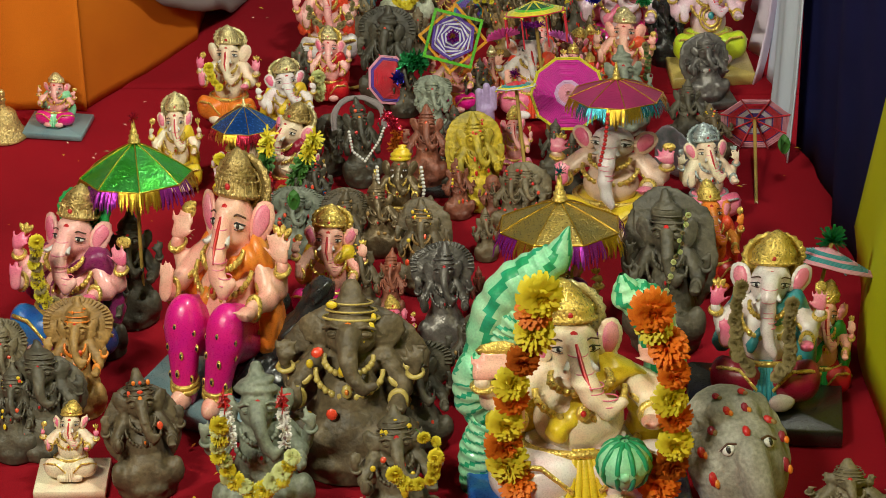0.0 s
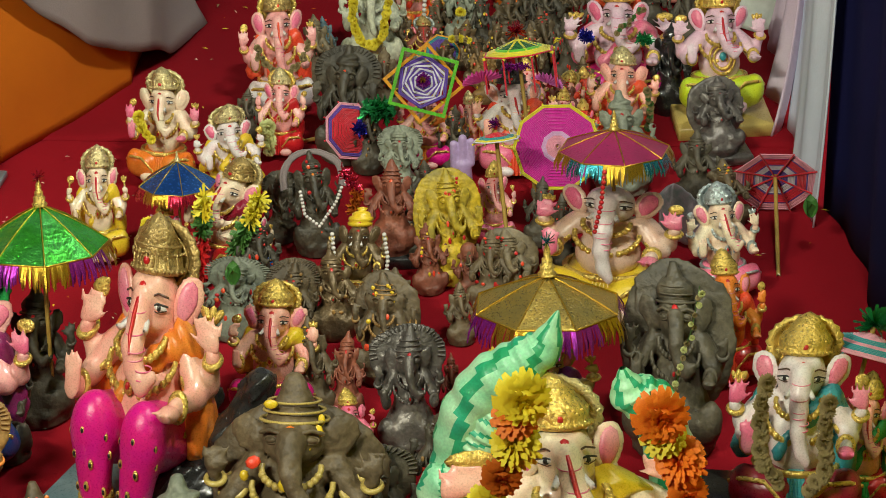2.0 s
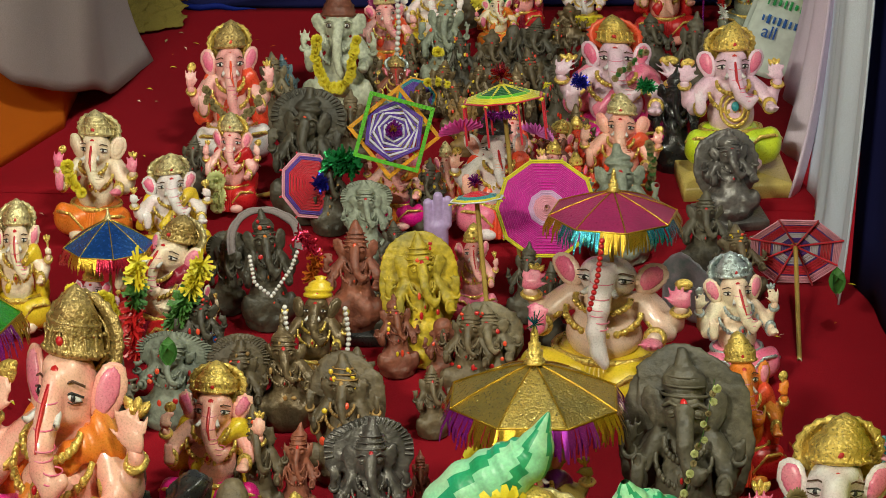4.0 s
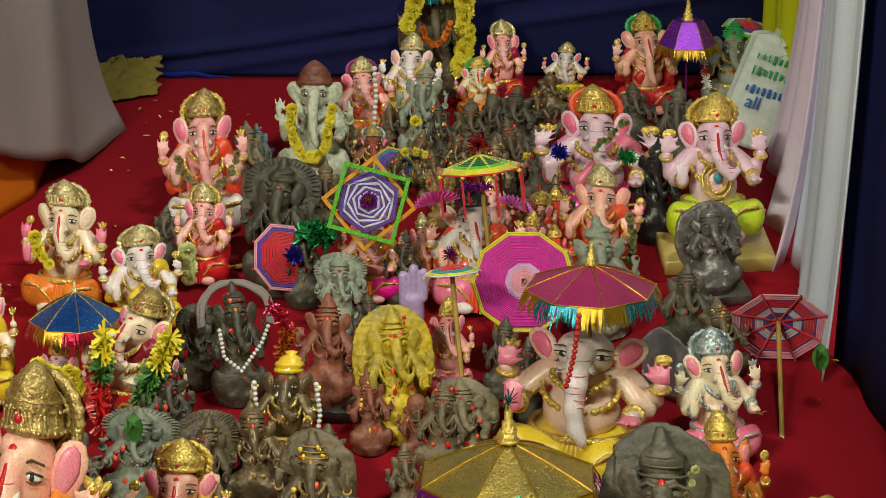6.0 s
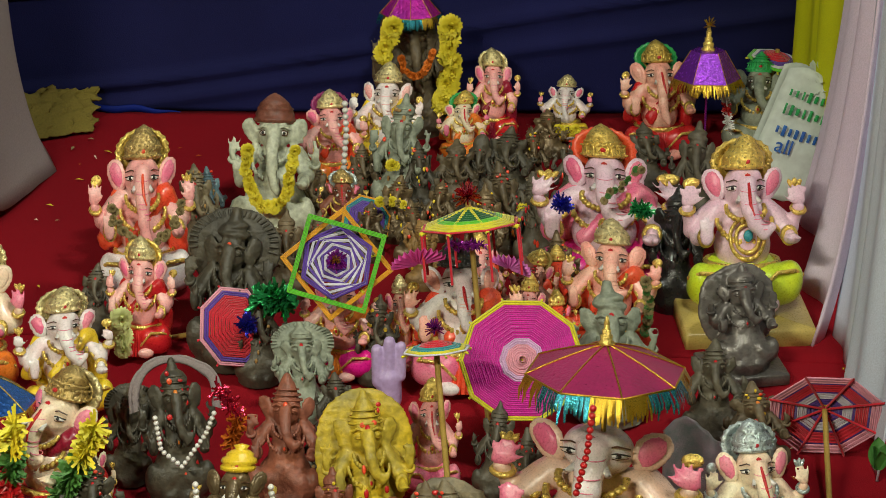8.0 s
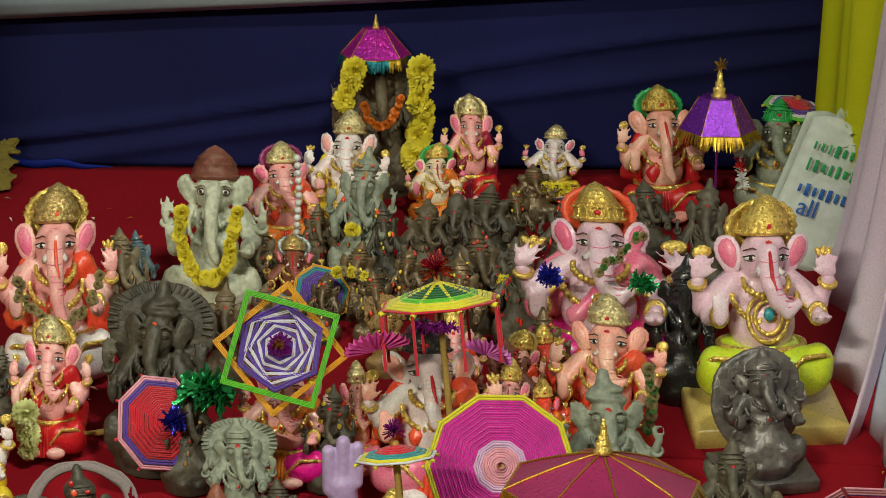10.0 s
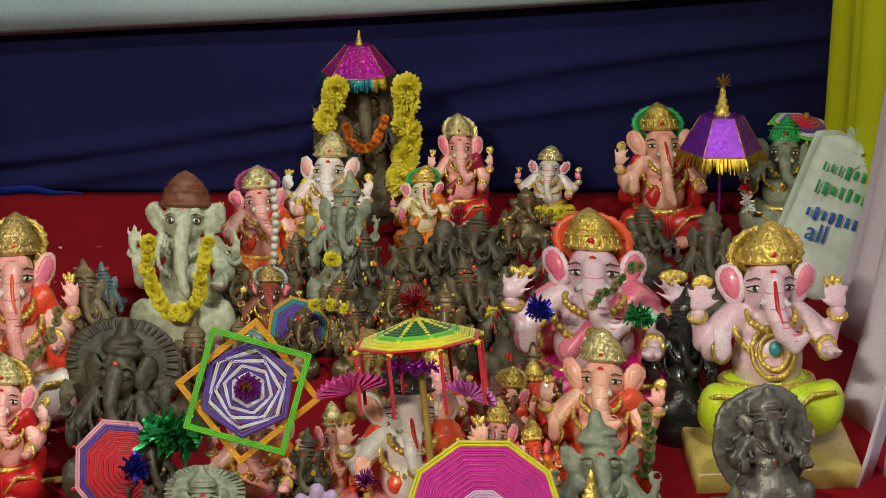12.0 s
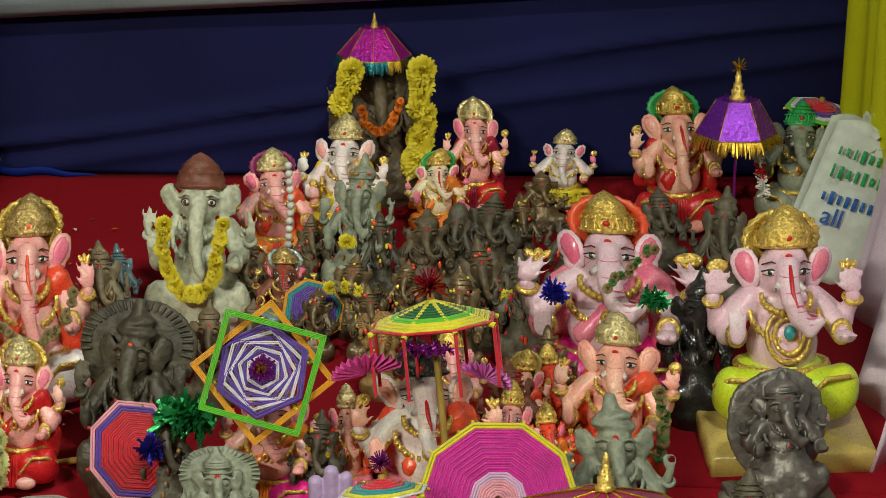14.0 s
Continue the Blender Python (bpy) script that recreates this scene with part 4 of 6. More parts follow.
def brocade_cloth(at):
    def fn(u, v):
        return ((u - 0.5) * 0.075, 0.02 * v + 0.008 * math.sin(7 * u), 0.004 + 0.085 * v * (0.85 + 0.15 * math.sin(5 * u)) + 0.003 * noise.noise((u * 9, v * 9, 0)))

    ob = sheet("brocade_cloth", fn, 26, 22, "brocade", 0.002)
    ob.location = at
    return tagged(ob, "stiff silver pink brocade cloth propped beside an idol", "cloth")


material("magenta_paper", (0.80, 0.08, 0.42), 0.55, scale=60, second=(0.86, 0.16, 0.52), bump=0.2)
material("lilac_paper", (0.74, 0.16, 0.60), 0.55, scale=60, second=(0.80, 0.34, 0.70), bump=0.2)


def paper_fan(label, at, r, mname, turn):
    """A half round of folded paper, each pleat a sharp ridge, its edge cut in points."""
    def fn(u, v):
        a = math.pi * (0.04 + 0.92 * u)
        k = round(u * 24) % 2
        q = r * (0.12 + 0.88 * v) * (1 + (0.07 if k else 0) * v)
        return (q * math.cos(a), -0.3 * q * math.sin(a) + (0.0028 if k else -0.0028) * (0.3 + v), 0.75 * q * math.sin(a))

    ob = sheet("paper_fan", fn, 25, 5, mname, 0.0006)
    for p in ob.data.polygons:
        p.use_smooth = False
    ob.matrix_world = pose(*at, 0, turn, 0)
    return tagged(ob, label, "fan")


def leaf_spray(at):
    top = new("leaf_spray")
    top.location = at
    for i, (rx, rz, k) in enumerate(((60, 0, 1.0), (75, 55, 0.8), (70, -50, 0.85), (95, 20, 0.7))):
        B = Build()
        v = []
        for j in range(8):
            s = j / 7
            w = 0.011 * math.sin(math.pi * min(1, s * 0.93 + 0.07)) ** 0.8
            v += [(-w, s * 0.034, 0.002 * math.sin(3 * s)), (0, s * 0.034, -0.002), (w, s * 0.034, 0.002 * math.sin(3 * s))]
        B.add((np.array(v) * k, grid_faces(3, 8)), "leaf")
        ob = B.object("leaf", top)
        ob.rotation_euler = (radians(rx), 0, radians(rz))
    return tagged(top, "fresh green betel leaves tucked on an offering", "leaves")


def scatter(areas, count):
    """Fallen petals and specks on the carpet."""
    rng = random.Random(12)
    B = Build()
    for i in range(count):
        x0, x1, y0, y1 = areas[i % len(areas)]
        x, y, a = rng.uniform(x0, x1), rng.uniform(y0, y1), rng.uniform(0, 6.28)
        l, w = rng.uniform(0.002, 0.007), rng.uniform(0.001, 0.0025)
        c, q = math.cos(a), math.sin(a)
        z = 0.007
        B.add(([(x - l * c, y - l * q, z), (x + w * q, y - w * c, z + 0.0015), (x + l * c, y + l * q, z), (x - w * q, y + w * c, z + 0.001)], [(0, 1, 2, 3)]), rng.choice(["marigold_yellow", "dry_flower", "cream", "marigold_rust"]))
    return tagged(B.object("fallen_petals"), "scattered petals and specks on the red carpet", "petals", kind="stuff")


# ---- the place ----
def carpet_point(u, v):
    x, y = -3.6 + 7.2 * u, -5.4 + 6.64 * v
    return (x, y, -0.001 - 0.0015 * (noise.noise((x * 3, y * 3, 0)) + 1))


tagged(sheet("floor", carpet_point, 120, 110, "carpet", 0.006), "dull dark red carpet laid flat under the display", "carpet", kind="structure")


def upper_carpet(u, v):
    x = -1.2 + 1.95 * u
    y0 = 0.556 - 0.055 * (x + 0.5)
    y = y0 + (1.20 - y0) * v
    return (x, y, 0.0028 + 0.001 * noise.noise((x * 5, y * 5, 3)) - (0.003 if v == 0 else 0))


tagged(sheet("carpet_strip", upper_carpet, 70, 40, "carpet", 0.004), "second red carpet length overlapping the first, its edge showing", "carpet", kind="structure")


def back_cloth(u, v):
    x, z = -2.6 + 3.5 * u, 2.6 * v
    q = z - 0.16 * x
    sag = 0.006 * math.sin(16 * q + 0.6) + 0.012 * math.exp(-((q - 0.115 - 0.01 * math.sin(6 * x)) / 0.006) ** 2) + 0.009 * math.exp(-((q - 0.075) / 0.008) ** 2) + 0.004 * noise.noise((x * 5, z * 9, 1))
    return (x, 1.215 - sag, z)


tagged(sheet("backdrop_curtain", back_cloth, 90, 420, "navy_cloth", 0.003), "dark navy blue cloth stretched behind the idols, faintly creased", "curtain", kind="structure")


# light leaking under the curtain, put in as a strip of blue colour
def blue_leak(u, v):
    x = -0.70 + 0.36 * u
    return (x, 1.193 + 0.003 * math.sin(40 * u), 0.003 + 0.010 * v * min(1, 6 * (1 - u), 6 * u))


material("blue_leak", (0.004, 0.014, 0.16), 0.7, scale=20, bump=0.2)
tagged(sheet("trim", blue_leak, 40, 3, "blue_leak", 0.003), "blue strip standing in for light leaking under the curtain", "cloth", kind="structure")


def valance(u, v):
    x = -2.2 + 3.1 * u
    low = 0.189 + 0.083 * (x + 0.43) - 0.006 * math.sin(3.2 * (x + 0.3))
    z = low + 0.8 * v
    y = 1.188 - 0.009 * math.sin(30 * v + 1.2 * x) * (1 - 0.5 * v) - 0.004 * math.sin(84 * v + 3 * x)
    return (x, y, z)


tagged(sheet("valance", valance, 90, 90, "valance_cloth", 0.003), "pale white cloth gathered in long horizontal pleats across the curtain", "cloth", kind="structure")

# side drapes
drape("side_drape_1", [(0.50, 1.19), (0.492, 1.06), (0.515, 0.92)], 0.0, 2.2, 1.5, 0.008, "lime_cloth", seed=1, label="lime yellow hanging drape at the back corner")
drape("side_drape_2", [(0.546, 0.95), (0.532, 0.80), (0.520, 0.66), (0.508, 0.53)], 0.0, 2.2, 2.2, 0.012, "pink_cloth", seed=2, flare=-0.012, kick=0.046, nv=60, label="pinkish white hanging drape with soft folds")
drape("side_drape_3", [(0.505, 0.56), (0.492, 0.44), (0.497, 0.32), (0.503, 0.24)], 0.0, 2.2, 2.0, 0.009, "blue_cloth", seed=3, flare=-0.008, kick=0.014, nv=60, label="bluish white hanging drape with soft folds")
drape("side_drape_4", [(0.512, 0.30), (0.52, 0.2), (0.535, 0.05), (0.56, -0.12), (0.58, -0.4)], 0.0, 2.2, 2, 0.010, "navy_cloth", seed=4, label="dark navy side curtain hanging to the carpet")


def lime_side(u, v):
    z = 2.2 * v
    y = -0.05 - 0.62 * min(z, 0.7) - 1.6 * u
    return (0.552 - 0.03 * math.sin(3.0 * u) + 0.010 * math.sin(22 * u + 2 * v), y, z)


tagged(sheet("side_drape_5", lime_side, 70, 26, "lime_cloth", 0.003), "lime yellow side drape hanging to the carpet", "curtain", kind="structure")

# orange and grey cloths over the table at the side
drape("table_cover_1", [(-1.6, 0.455), (-0.93, 0.478), (-0.775, 0.488)], 0.0, 0.5, 2.5, 0.010, "orange_cloth", seed=6, label="bright orange table cover hanging to the carpet")
drape("table_cover_2", [(-0.775, 0.488), (-0.675, 0.622), (-0.585, 0.758), (-0.592, 0.88), (-0.620, 1.15)], 0.0, 0.5, 1.0, 0.008, "orange_cloth", seed=7, label="orange table cover, side facing the idols")


def table_top(u, v):
    p = along([(-0.775, 0.488), (-0.675, 0.622), (-0.585, 0.758), (-0.592, 0.88), (-0.620, 1.15)], u)
    return (p[0] + (-1.7 - p[0]) * v, p[1], 0.5 + 0.004 * math.sin(9 * u) * v)


tagged(sheet("table_top", table_top, 30, 12, "orange_cloth", 0.01), "flat top of the orange covered table", "table", kind="structure")


def white_cover(u, v):
    line = [(-0.77, 0.47, 0.33), (-0.694, 0.574, 0.209), (-0.65, 0.635, 0.14), (-0.607, 0.70, 0.092), (-0.566, 0.775, 0.06), (-0.545, 0.862, 0.016), (-0.515, 0.94, 0.004), (-0.494, 1.02, 0.004), (-0.52, 1.09, 0.003), (-0.58, 1.13, 0.003)]
    p = along(line, u)
    w = 0.007 * math.sin(23 * u + 2 * v) * (1 - 0.6 * v) * min(1, 6 * v + 0.3) - 0.03 * v * v
    hem = p[2] + 0.005 * math.sin(19 * u) ** 2
    out = 0.042 * (1 - v) ** 9 * min(1, max(0, 3.2 * (u - 0.55)))
    return (p[0] + 0.008 + w + 1.5 * out - 0.064 * min(1, max(0, 3.2 * (u - 0.55))), p[1] - 0.010 - 0.3 * w - 0.3 * out, hem + (0.85 - hem) * v)


tagged(sheet("white_cover", white_cover, 90, 40, "grey_cloth", 0.003), "greyish white cloth draped over the covered table", "cloth", kind="structure")


def scrap(u, v):
    x = -0.575 + 0.125 * u + 0.01 * v * (1 - u)
    y = 1.062 + 0.055 * u + 0.075 * v
    h = (0.045 - 0.012 * u) * math.sin(1.35 * v) + 0.010 * noise.noise((u * 6, v * 6, 2)) * v + 0.005 * noise.noise((u * 17, v * 17, 5))
    return (x + 0.012 * noise.noise((u * 8, v * 8, 9)), y, max(0.006, h + 0.010))


tagged(sheet("jute_sheet", scrap, 40, 30, "jute_cloth", 0.002), "crumpled yellow-brown gauzy sheet lying on the carpet", "cloth")

# unseen walls and ceiling added to close the place, dark to cut bounced light
for nm, c, sz in (("wall_south", (0, -5.5, 1.6), (7.4, 0.08, 3.4)), ("wall_west", (-3.6, -2.1, 1.6), (0.08, 6.9, 3.4)), ("wall_east", (3.6, -2.1, 1.6), (0.08, 6.9, 3.4)),
                  ("wall_north", (0, 1.34, 1.6), (7.4, 0.08, 3.4)), ("ceiling", (0, -2.1, 3.34), (7.4, 7.0, 0.08))):
    B = Build()
    B.add(block(c, sz, 0.05), "unseen_lining")
    tagged(B.object(nm), "plain unseen lining added to close the hall", "wall", kind="structure")


# ---- the idols ----
statue("elephant_statue", "small cream idol with gold crown on square base", -0.657, -0.702, 0.091, 0.128, 32, seed=1, skin='cream', dhoti='cream', ear='hotpink', palm='hotpink', base='cream', basesize=(1.15, 0.95), yaw=0)
statue("elephant_statue", "brown clay idol with orange powdered cone crown", -0.546, -0.716, 0.127, 0.186, 48, seed=2, skin='clay', style='clay', shape='cone', back=1, tilak='orange', spots='orange', yaw=11)
statue("elephant_statue", "dark brown clay idol, rough and unpainted", -0.708, -0.606, 0.139, 0.168, 42, seed=3, skin='darkclay', style='clay', shape='dome', back=1, yaw=-1)
statue("elephant_statue", "small grey clay idol beside the cloth", -0.777, -0.536, 0.085, 0.162, 40, seed=4, skin='greyclay', style='round', spots='yellow', yaw=10)
statue("elephant_statue", "orange painted clay idol with round halo", -0.669, -0.508, 0.109, 0.180, 45, seed=5, skin='ochre', style='round', shape='dome', spots='orange', stripes='orange', yaw=-2)
statue("elephant_statue", "pink idol in plum robe with gold crown and green halo", -0.699, -0.337, 0.209, 0.272, 67, seed=6, skin='pink', dhoti='blue', cloth='plum', crown='oldgold', shape='tall', halo='green', palm='hotpink', yaw=-20, headk=0.9)
statue("elephant_statue", "large pink idol in magenta dhoti seated on a slate base", -0.444, -0.494, 0.226, 0.406, 84, seed=7, skin='peach', dhoti='magenta', cloth='orange', crown='oldgold', shape='tall', halo='oldgold', base='slate', basesize=(1.05, 0.8), palm='peach', yaw=-24, hang=True, headk=0.86)
statue("elephant_statue", "grey green clay idol with tied turban crown", -0.374, -0.779, 0.177, 0.226, 59, seed=8, skin='greenclay', style='clay', shape='turban', yaw=8)
statue("elephant_statue", "large dark clay idol with gold lined cone crown", -0.250, -0.639, 0.245, 0.274, 71, seed=9, skin='clay', style='clay', shape='cone', stripes='khaki', tilak='orange', spots='yellow', back=1, yaw=-4)
statue("elephant_statue", "grey clay idol hung with small yellow flowers", -0.179, -0.817, 0.150, 0.181, 47, seed=10, skin='greyclay', style='clay', shape='dome', spots='yellow', yaw=7)
statue("elephant_statue", "large cream idol with gold crown before a green serpent canopy", 0.078, -0.782, 0.315, 0.350, 84, seed=11, skin='cream', dhoti='white', cloth='yellow', crown='gold', shape='dome', ear='hotpink', palm='peach', base='blue', halo='palegold', yaw=4, headk=0.74)
statue("elephant_statue", "wet grey clay idol head with painted eyes", 0.309, -0.835, 0.152, 0.225, 59, seed=12, skin='wetclay', style='clay', shape='bighead', tilak='red', spots='ochre', yaw=18, bend=46)
statue("elephant_statue", "small flat clay idol on the carpet", 0.454, -0.851, 0.132, 0.113, 30, seed=13, skin='greyclay', style='clay', shape='cone', yaw=-5)
statue("elephant_statue", "white faced idol in maroon dhoti with tall gold crown", 0.364, -0.540, 0.194, 0.288, 74, seed=14, skin='white', dhoti='maroon', crown='gold', shape='dome', ear='hotpink', palm='hotpink', cloth='teal', base='black', halo='gold', basesize=(1.2, 0.9), straight=True, yaw=-6)
statue("elephant_statue", "small orange idol behind, half hidden", 0.457, -0.488, 0.104, 0.179, 45, seed=15, skin='peach', dhoti='red', cloth='green', crown='gold', yaw=-6)
statue("elephant_statue", "grey silver clay idol on round base", -0.116, -0.336, 0.103, 0.169, 41, seed=16, skin='silverclay', style='round', shape='cone', yaw=4)
statue("elephant_statue", "orange idol in red dhoti with gold crown and sash", -0.299, -0.246, 0.140, 0.185, 45, seed=17, skin='peach', dhoti='magenta', cloth='yellow', crown='gold', halo='gold', yaw=-7)
statue("elephant_statue", "tiny idol with gold crown and red bead ropes", -0.191, -0.392, 0.073, 0.112, 30, seed=18, skin='hotpink', dhoti='red', crown='gold', yaw=4)
statue("elephant_statue", "dark clay idol with broad rounded hood behind", 0.229, -0.337, 0.155, 0.250, 62, seed=19, skin='darkclay', style='plaque', shape='dome', tilak='red', yaw=-8)
statue("elephant_statue", "orange idol with gold crown and red sash", 0.314, -0.175, 0.111, 0.182, 44, seed=20, skin='orange', dhoti='red', cloth='vermilion', crown='gold', ear='hotpink', yaw=3)
statue("elephant_statue", "brown clay idol with yellow powdered hood", -0.154, -0.162, 0.097, 0.151, 36, seed=21, skin='clay', style='plaque', shape='cone', tilak='ochre', stripes='ochre', spots='yellow', yaw=-9)
statue("elephant_statue", "small brown clay idol with ribbed crest", -0.282, -0.068, 0.078, 0.118, 30, seed=22, skin='clay', style='round', shape='cone', spots='ochre', yaw=2)
statue("elephant_statue", "grey clay idol with fan shaped crest and leaf", -0.367, -0.037, 0.099, 0.111, 30, seed=23, skin='greenclay', style='round', shape='dome', spots='red', yaw=-10)
statue("elephant_statue", "dark shaded idol under the green umbrella", -0.616, -0.246, 0.120, 0.184, 44, seed=24, skin='darkclay', style='clay', shape='dome', yaw=1)
statue("elephant_statue", "black bronze idol in a peacock shape with gold streaks", -0.384, -0.452, 0.091, 0.190, 47, seed=25, skin='black', style='clay', shape='head', tilak=None, spots='oldgold', yaw=-11)
statue("elephant_statue", "small terracotta figure among the clay idols", -0.062, -0.261, 0.035, 0.087, 30, seed=26, skin='terracotta', style='clay', shape='dome', yaw=0)
statue("elephant_statue", "idol with gold and purple shawl under the gold umbrella", 0.059, -0.332, 0.167, 0.155, 38, seed=27, skin='khaki', dhoti='purple', cloth='purple', crown='gold', yaw=11)
statue("elephant_statue", "reddish clay idol in the crowd", -0.203, -0.258, 0.060, 0.118, 30, seed=28, skin='terracotta', style='clay', shape='dome', yaw=-1)
statue("elephant_statue", "pale idol with silver crown and brocade cloth", 0.326, 0.052, 0.120, 0.166, 70, seed=29, skin='cream', dhoti='hotpink', crown='silver', shape='dome', ear='hotpink', props='silver', halo='silver', yaw=10)
statue("elephant_statue", "large tan idol with long white trunk under the maroon umbrella", 0.160, 0.030, 0.232, 0.210, 84, seed=30, skin='tan', dhoti='yellow', crown=None, shape='dome', ear='hotpink', palm='hotpink', straight=True, length=1.1, trunkm='white', yaw=-14)
statue("elephant_statue", "yellow powdered clay idol with red spots", -0.062, 0.113, 0.104, 0.163, 67, seed=31, skin='yellowclay', style='plaque', shape='cone', spots='red', yaw=9)
statue("elephant_statue", "terracotta brown idol on a dark round base", -0.149, 0.172, 0.094, 0.151, 61, seed=32, skin='terracotta', style='clay', shape='cone', tilak='vermilion', base='black', basesize=(0.95, 0.8), yaw=-3)
statue("elephant_statue", "dark clay idol framed by a white arched halo", -0.262, 0.198, 0.087, 0.152, 61, seed=33, skin='darkclay', style='clay', shape='dome', tilak='orange', spots='red', arc='grey_cloth', yaw=8)
statue("elephant_statue", "bronze idol with yellow and red turban and shells", -0.196, 0.042, 0.098, 0.140, 58, seed=34, skin='bronze', dhoti='ochre', crown='yellow', shape='turban', ear='bronze', props='gold', style='painted', yaw=-4)
statue("elephant_statue", "small pink idol with gold crown under a thread umbrella", 0.001, 0.207, 0.072, 0.127, 51, seed=35, skin='pink', dhoti='hotpink', crown='gold', yaw=7)
statue("elephant_statue", "grey clay idol on a pointed oval plaque", 0.018, 0.044, 0.091, 0.105, 44, seed=36, skin='greyclay', style='plaque', shape='cone', spots='red', yaw=-4)
statue("elephant_statue", "small copper coloured seated figure with red dots", -0.036, 0.056, 0.055, 0.079, 32, seed=37, skin='terracotta', style='clay', shape='head', spots='ochre', yaw=6)
statue("elephant_statue", "small dark clay idol with ribbed hood", -0.317, 0.232, 0.062, 0.106, 42, seed=38, skin='darkclay', style='round', shape='cone', yaw=-5)
statue("elephant_statue", "cream idol with gold crown and green gemmed disc", -0.392, 0.140, 0.138, 0.176, 67, seed=39, skin='cream', dhoti='red', cloth='maroon', crown='oldgold', shape='tall', halo='palegold', yaw=-38)
statue("elephant_statue", "white faced idol with domed gold crown", -0.400, 0.374, 0.119, 0.143, 55, seed=40, skin='white', dhoti='yellow', crown='palegold', shape='dome', ear='hotpink', halo='palegold', cloth='yellow', yaw=14)
statue("elephant_statue", "cream idol with pointed gold crown and yellow flowers", -0.509, 0.434, 0.129, 0.176, 68, seed=41, skin='cream', dhoti='orange', crown='palegold', shape='tall', halo='palegold', ear='cream', palm='hotpink', tilak='red', yaw=-10)
statue("elephant_statue", "pale idol in yellow flowers under the blue umbrella", -0.483, 0.149, 0.079, 0.099, 40, seed=42, skin='lilac', dhoti='yellow', crown='gold', yaw=-7)
statue("elephant_statue", "cream idol with gold crown beside the green umbrella", -0.580, 0.180, 0.103, 0.173, 39, seed=43, skin='cream', dhoti='yellow', cloth='yellow', crown='palegold', shape='dome', halo='palegold', yaw=4)
statue("elephant_statue", "pink idol with gold crown beside white flowers", -0.331, 0.514, 0.091, 0.137, 52, seed=44, skin='pink', dhoti='red', crown='palegold', shape='dome', cloth='red', halo='gold', yaw=-8)
statue("elephant_statue", "pink idol in orange robes with both arms raised", -0.340, 0.662, 0.132, 0.206, 76, seed=45, skin='pink', dhoti='white', cloth='vermilion', crown='oldgold', shape='dome', ear='hotpink', halo='gold', tilak='vermilion', straight=True, yaw=8)
statue("elephant_statue", "dark clay idol before a toothed round halo", -0.230, 0.499, 0.107, 0.180, 68, seed=46, skin='darkclay', style='round', shape='turban', tilak='vermilion', yaw=-9)
statue("elephant_statue", "grey green clay idol with arched crest", -0.140, 0.369, 0.072, 0.109, 42, seed=47, skin='greenclay', style='round', shape='dome', yaw=2)
statue("elephant_statue", "pink idol in magenta dhoti behind the star kite", -0.102, 0.468, 0.106, 0.127, 48, seed=48, skin='pink', dhoti='magenta', cloth='orange', crown='gold', yaw=-10)
statue("elephant_statue", "peach idol with black hair and pink ribbons", 0.037, 0.446, 0.140, 0.170, 74, seed=49, skin='white', dhoti='hotpink', cloth='vermilion', crown='black', shape='dome', ear='peach', palm='peach', straight=True, length=0.8, yaw=1)
statue("elephant_statue", "orange robed idol with round gold crown", 0.207, 0.535, 0.124, 0.154, 58, seed=50, skin='peach', dhoti='vermilion', cloth='vermilion', crown='palegold', shape='dome', halo=None, ear='peach', yaw=-11)
statue("elephant_statue", "grey green clay idol in a pleated turban", 0.200, 0.380, 0.112, 0.152, 59, seed=51, skin='greenclay', style='clay', shape='turban', yaw=0)
statue("elephant_statue", "shiny grey clay idol seated on a slab", 0.355, 0.476, 0.094, 0.131, 50, seed=52, skin='silverclay', style='plaque', shape='dome', base='silverclay', yaw=11)
statue("elephant_statue", "rough dark clay idol, conical", 0.309, 0.336, 0.083, 0.111, 43, seed=53, skin='darkclay', style='clay', shape='cone', yaw=-1)
statue("elephant_statue", "brown clay idol with yellow knob on its crown", 0.349, 0.265, 0.085, 0.099, 39, seed=54, skin='clay', style='clay', shape='cone', tilak='orange', spots='yellow', yaw=10)
statue("elephant_statue", "large white idol with gold ornaments and lime dhoti", 0.366, 0.608, 0.162, 0.226, 84, seed=55, skin='lilac', dhoti='lime', crown='gold', shape='dome', ear='hotpink', palm='lilac', halo='gold', base='khaki', gem='teal', basesize=(0.95, 0.9), yaw=5, headk=0.94)
statue("elephant_statue", "lilac pink idol with gold crown and red hood", 0.208, 0.685, 0.192, 0.203, 75, seed=56, skin='lilac', dhoti='magenta', cloth='hotpink', crown='gold', shape='tall', halo='vermilion', ear='hotpink', palm='lilac', yaw=-6, headk=0.84)
statue("elephant_statue", "large grey stone coloured idol with red brown headdress", -0.194, 0.833, 0.129, 0.180, 64, seed=57, skin='sage', style='clay', shape='cone', tilak='red', straight=True, cap='terracotta', yaw=-3)
statue("elephant_statue", "pink idol with gold crown and white pearl string", -0.126, 0.973, 0.101, 0.127, 44, seed=58, skin='pink', dhoti='orange', crown='palegold', cloth='vermilion', halo='plum', yaw=8)
statue("elephant_statue", "small brown faced idol with silver blue arch", -0.108, 0.815, 0.075, 0.089, 31, seed=59, skin='terracotta', dhoti='slate', crown='oldgold', halo='silver', ear='hotpink', yaw=-4)
statue("elephant_statue", "unpainted clay idol standing in the crowd", -0.086, 0.919, 0.053, 0.080, 30, seed=60, skin='clay', style='clay', shape='cone', spots='red', yaw=7)
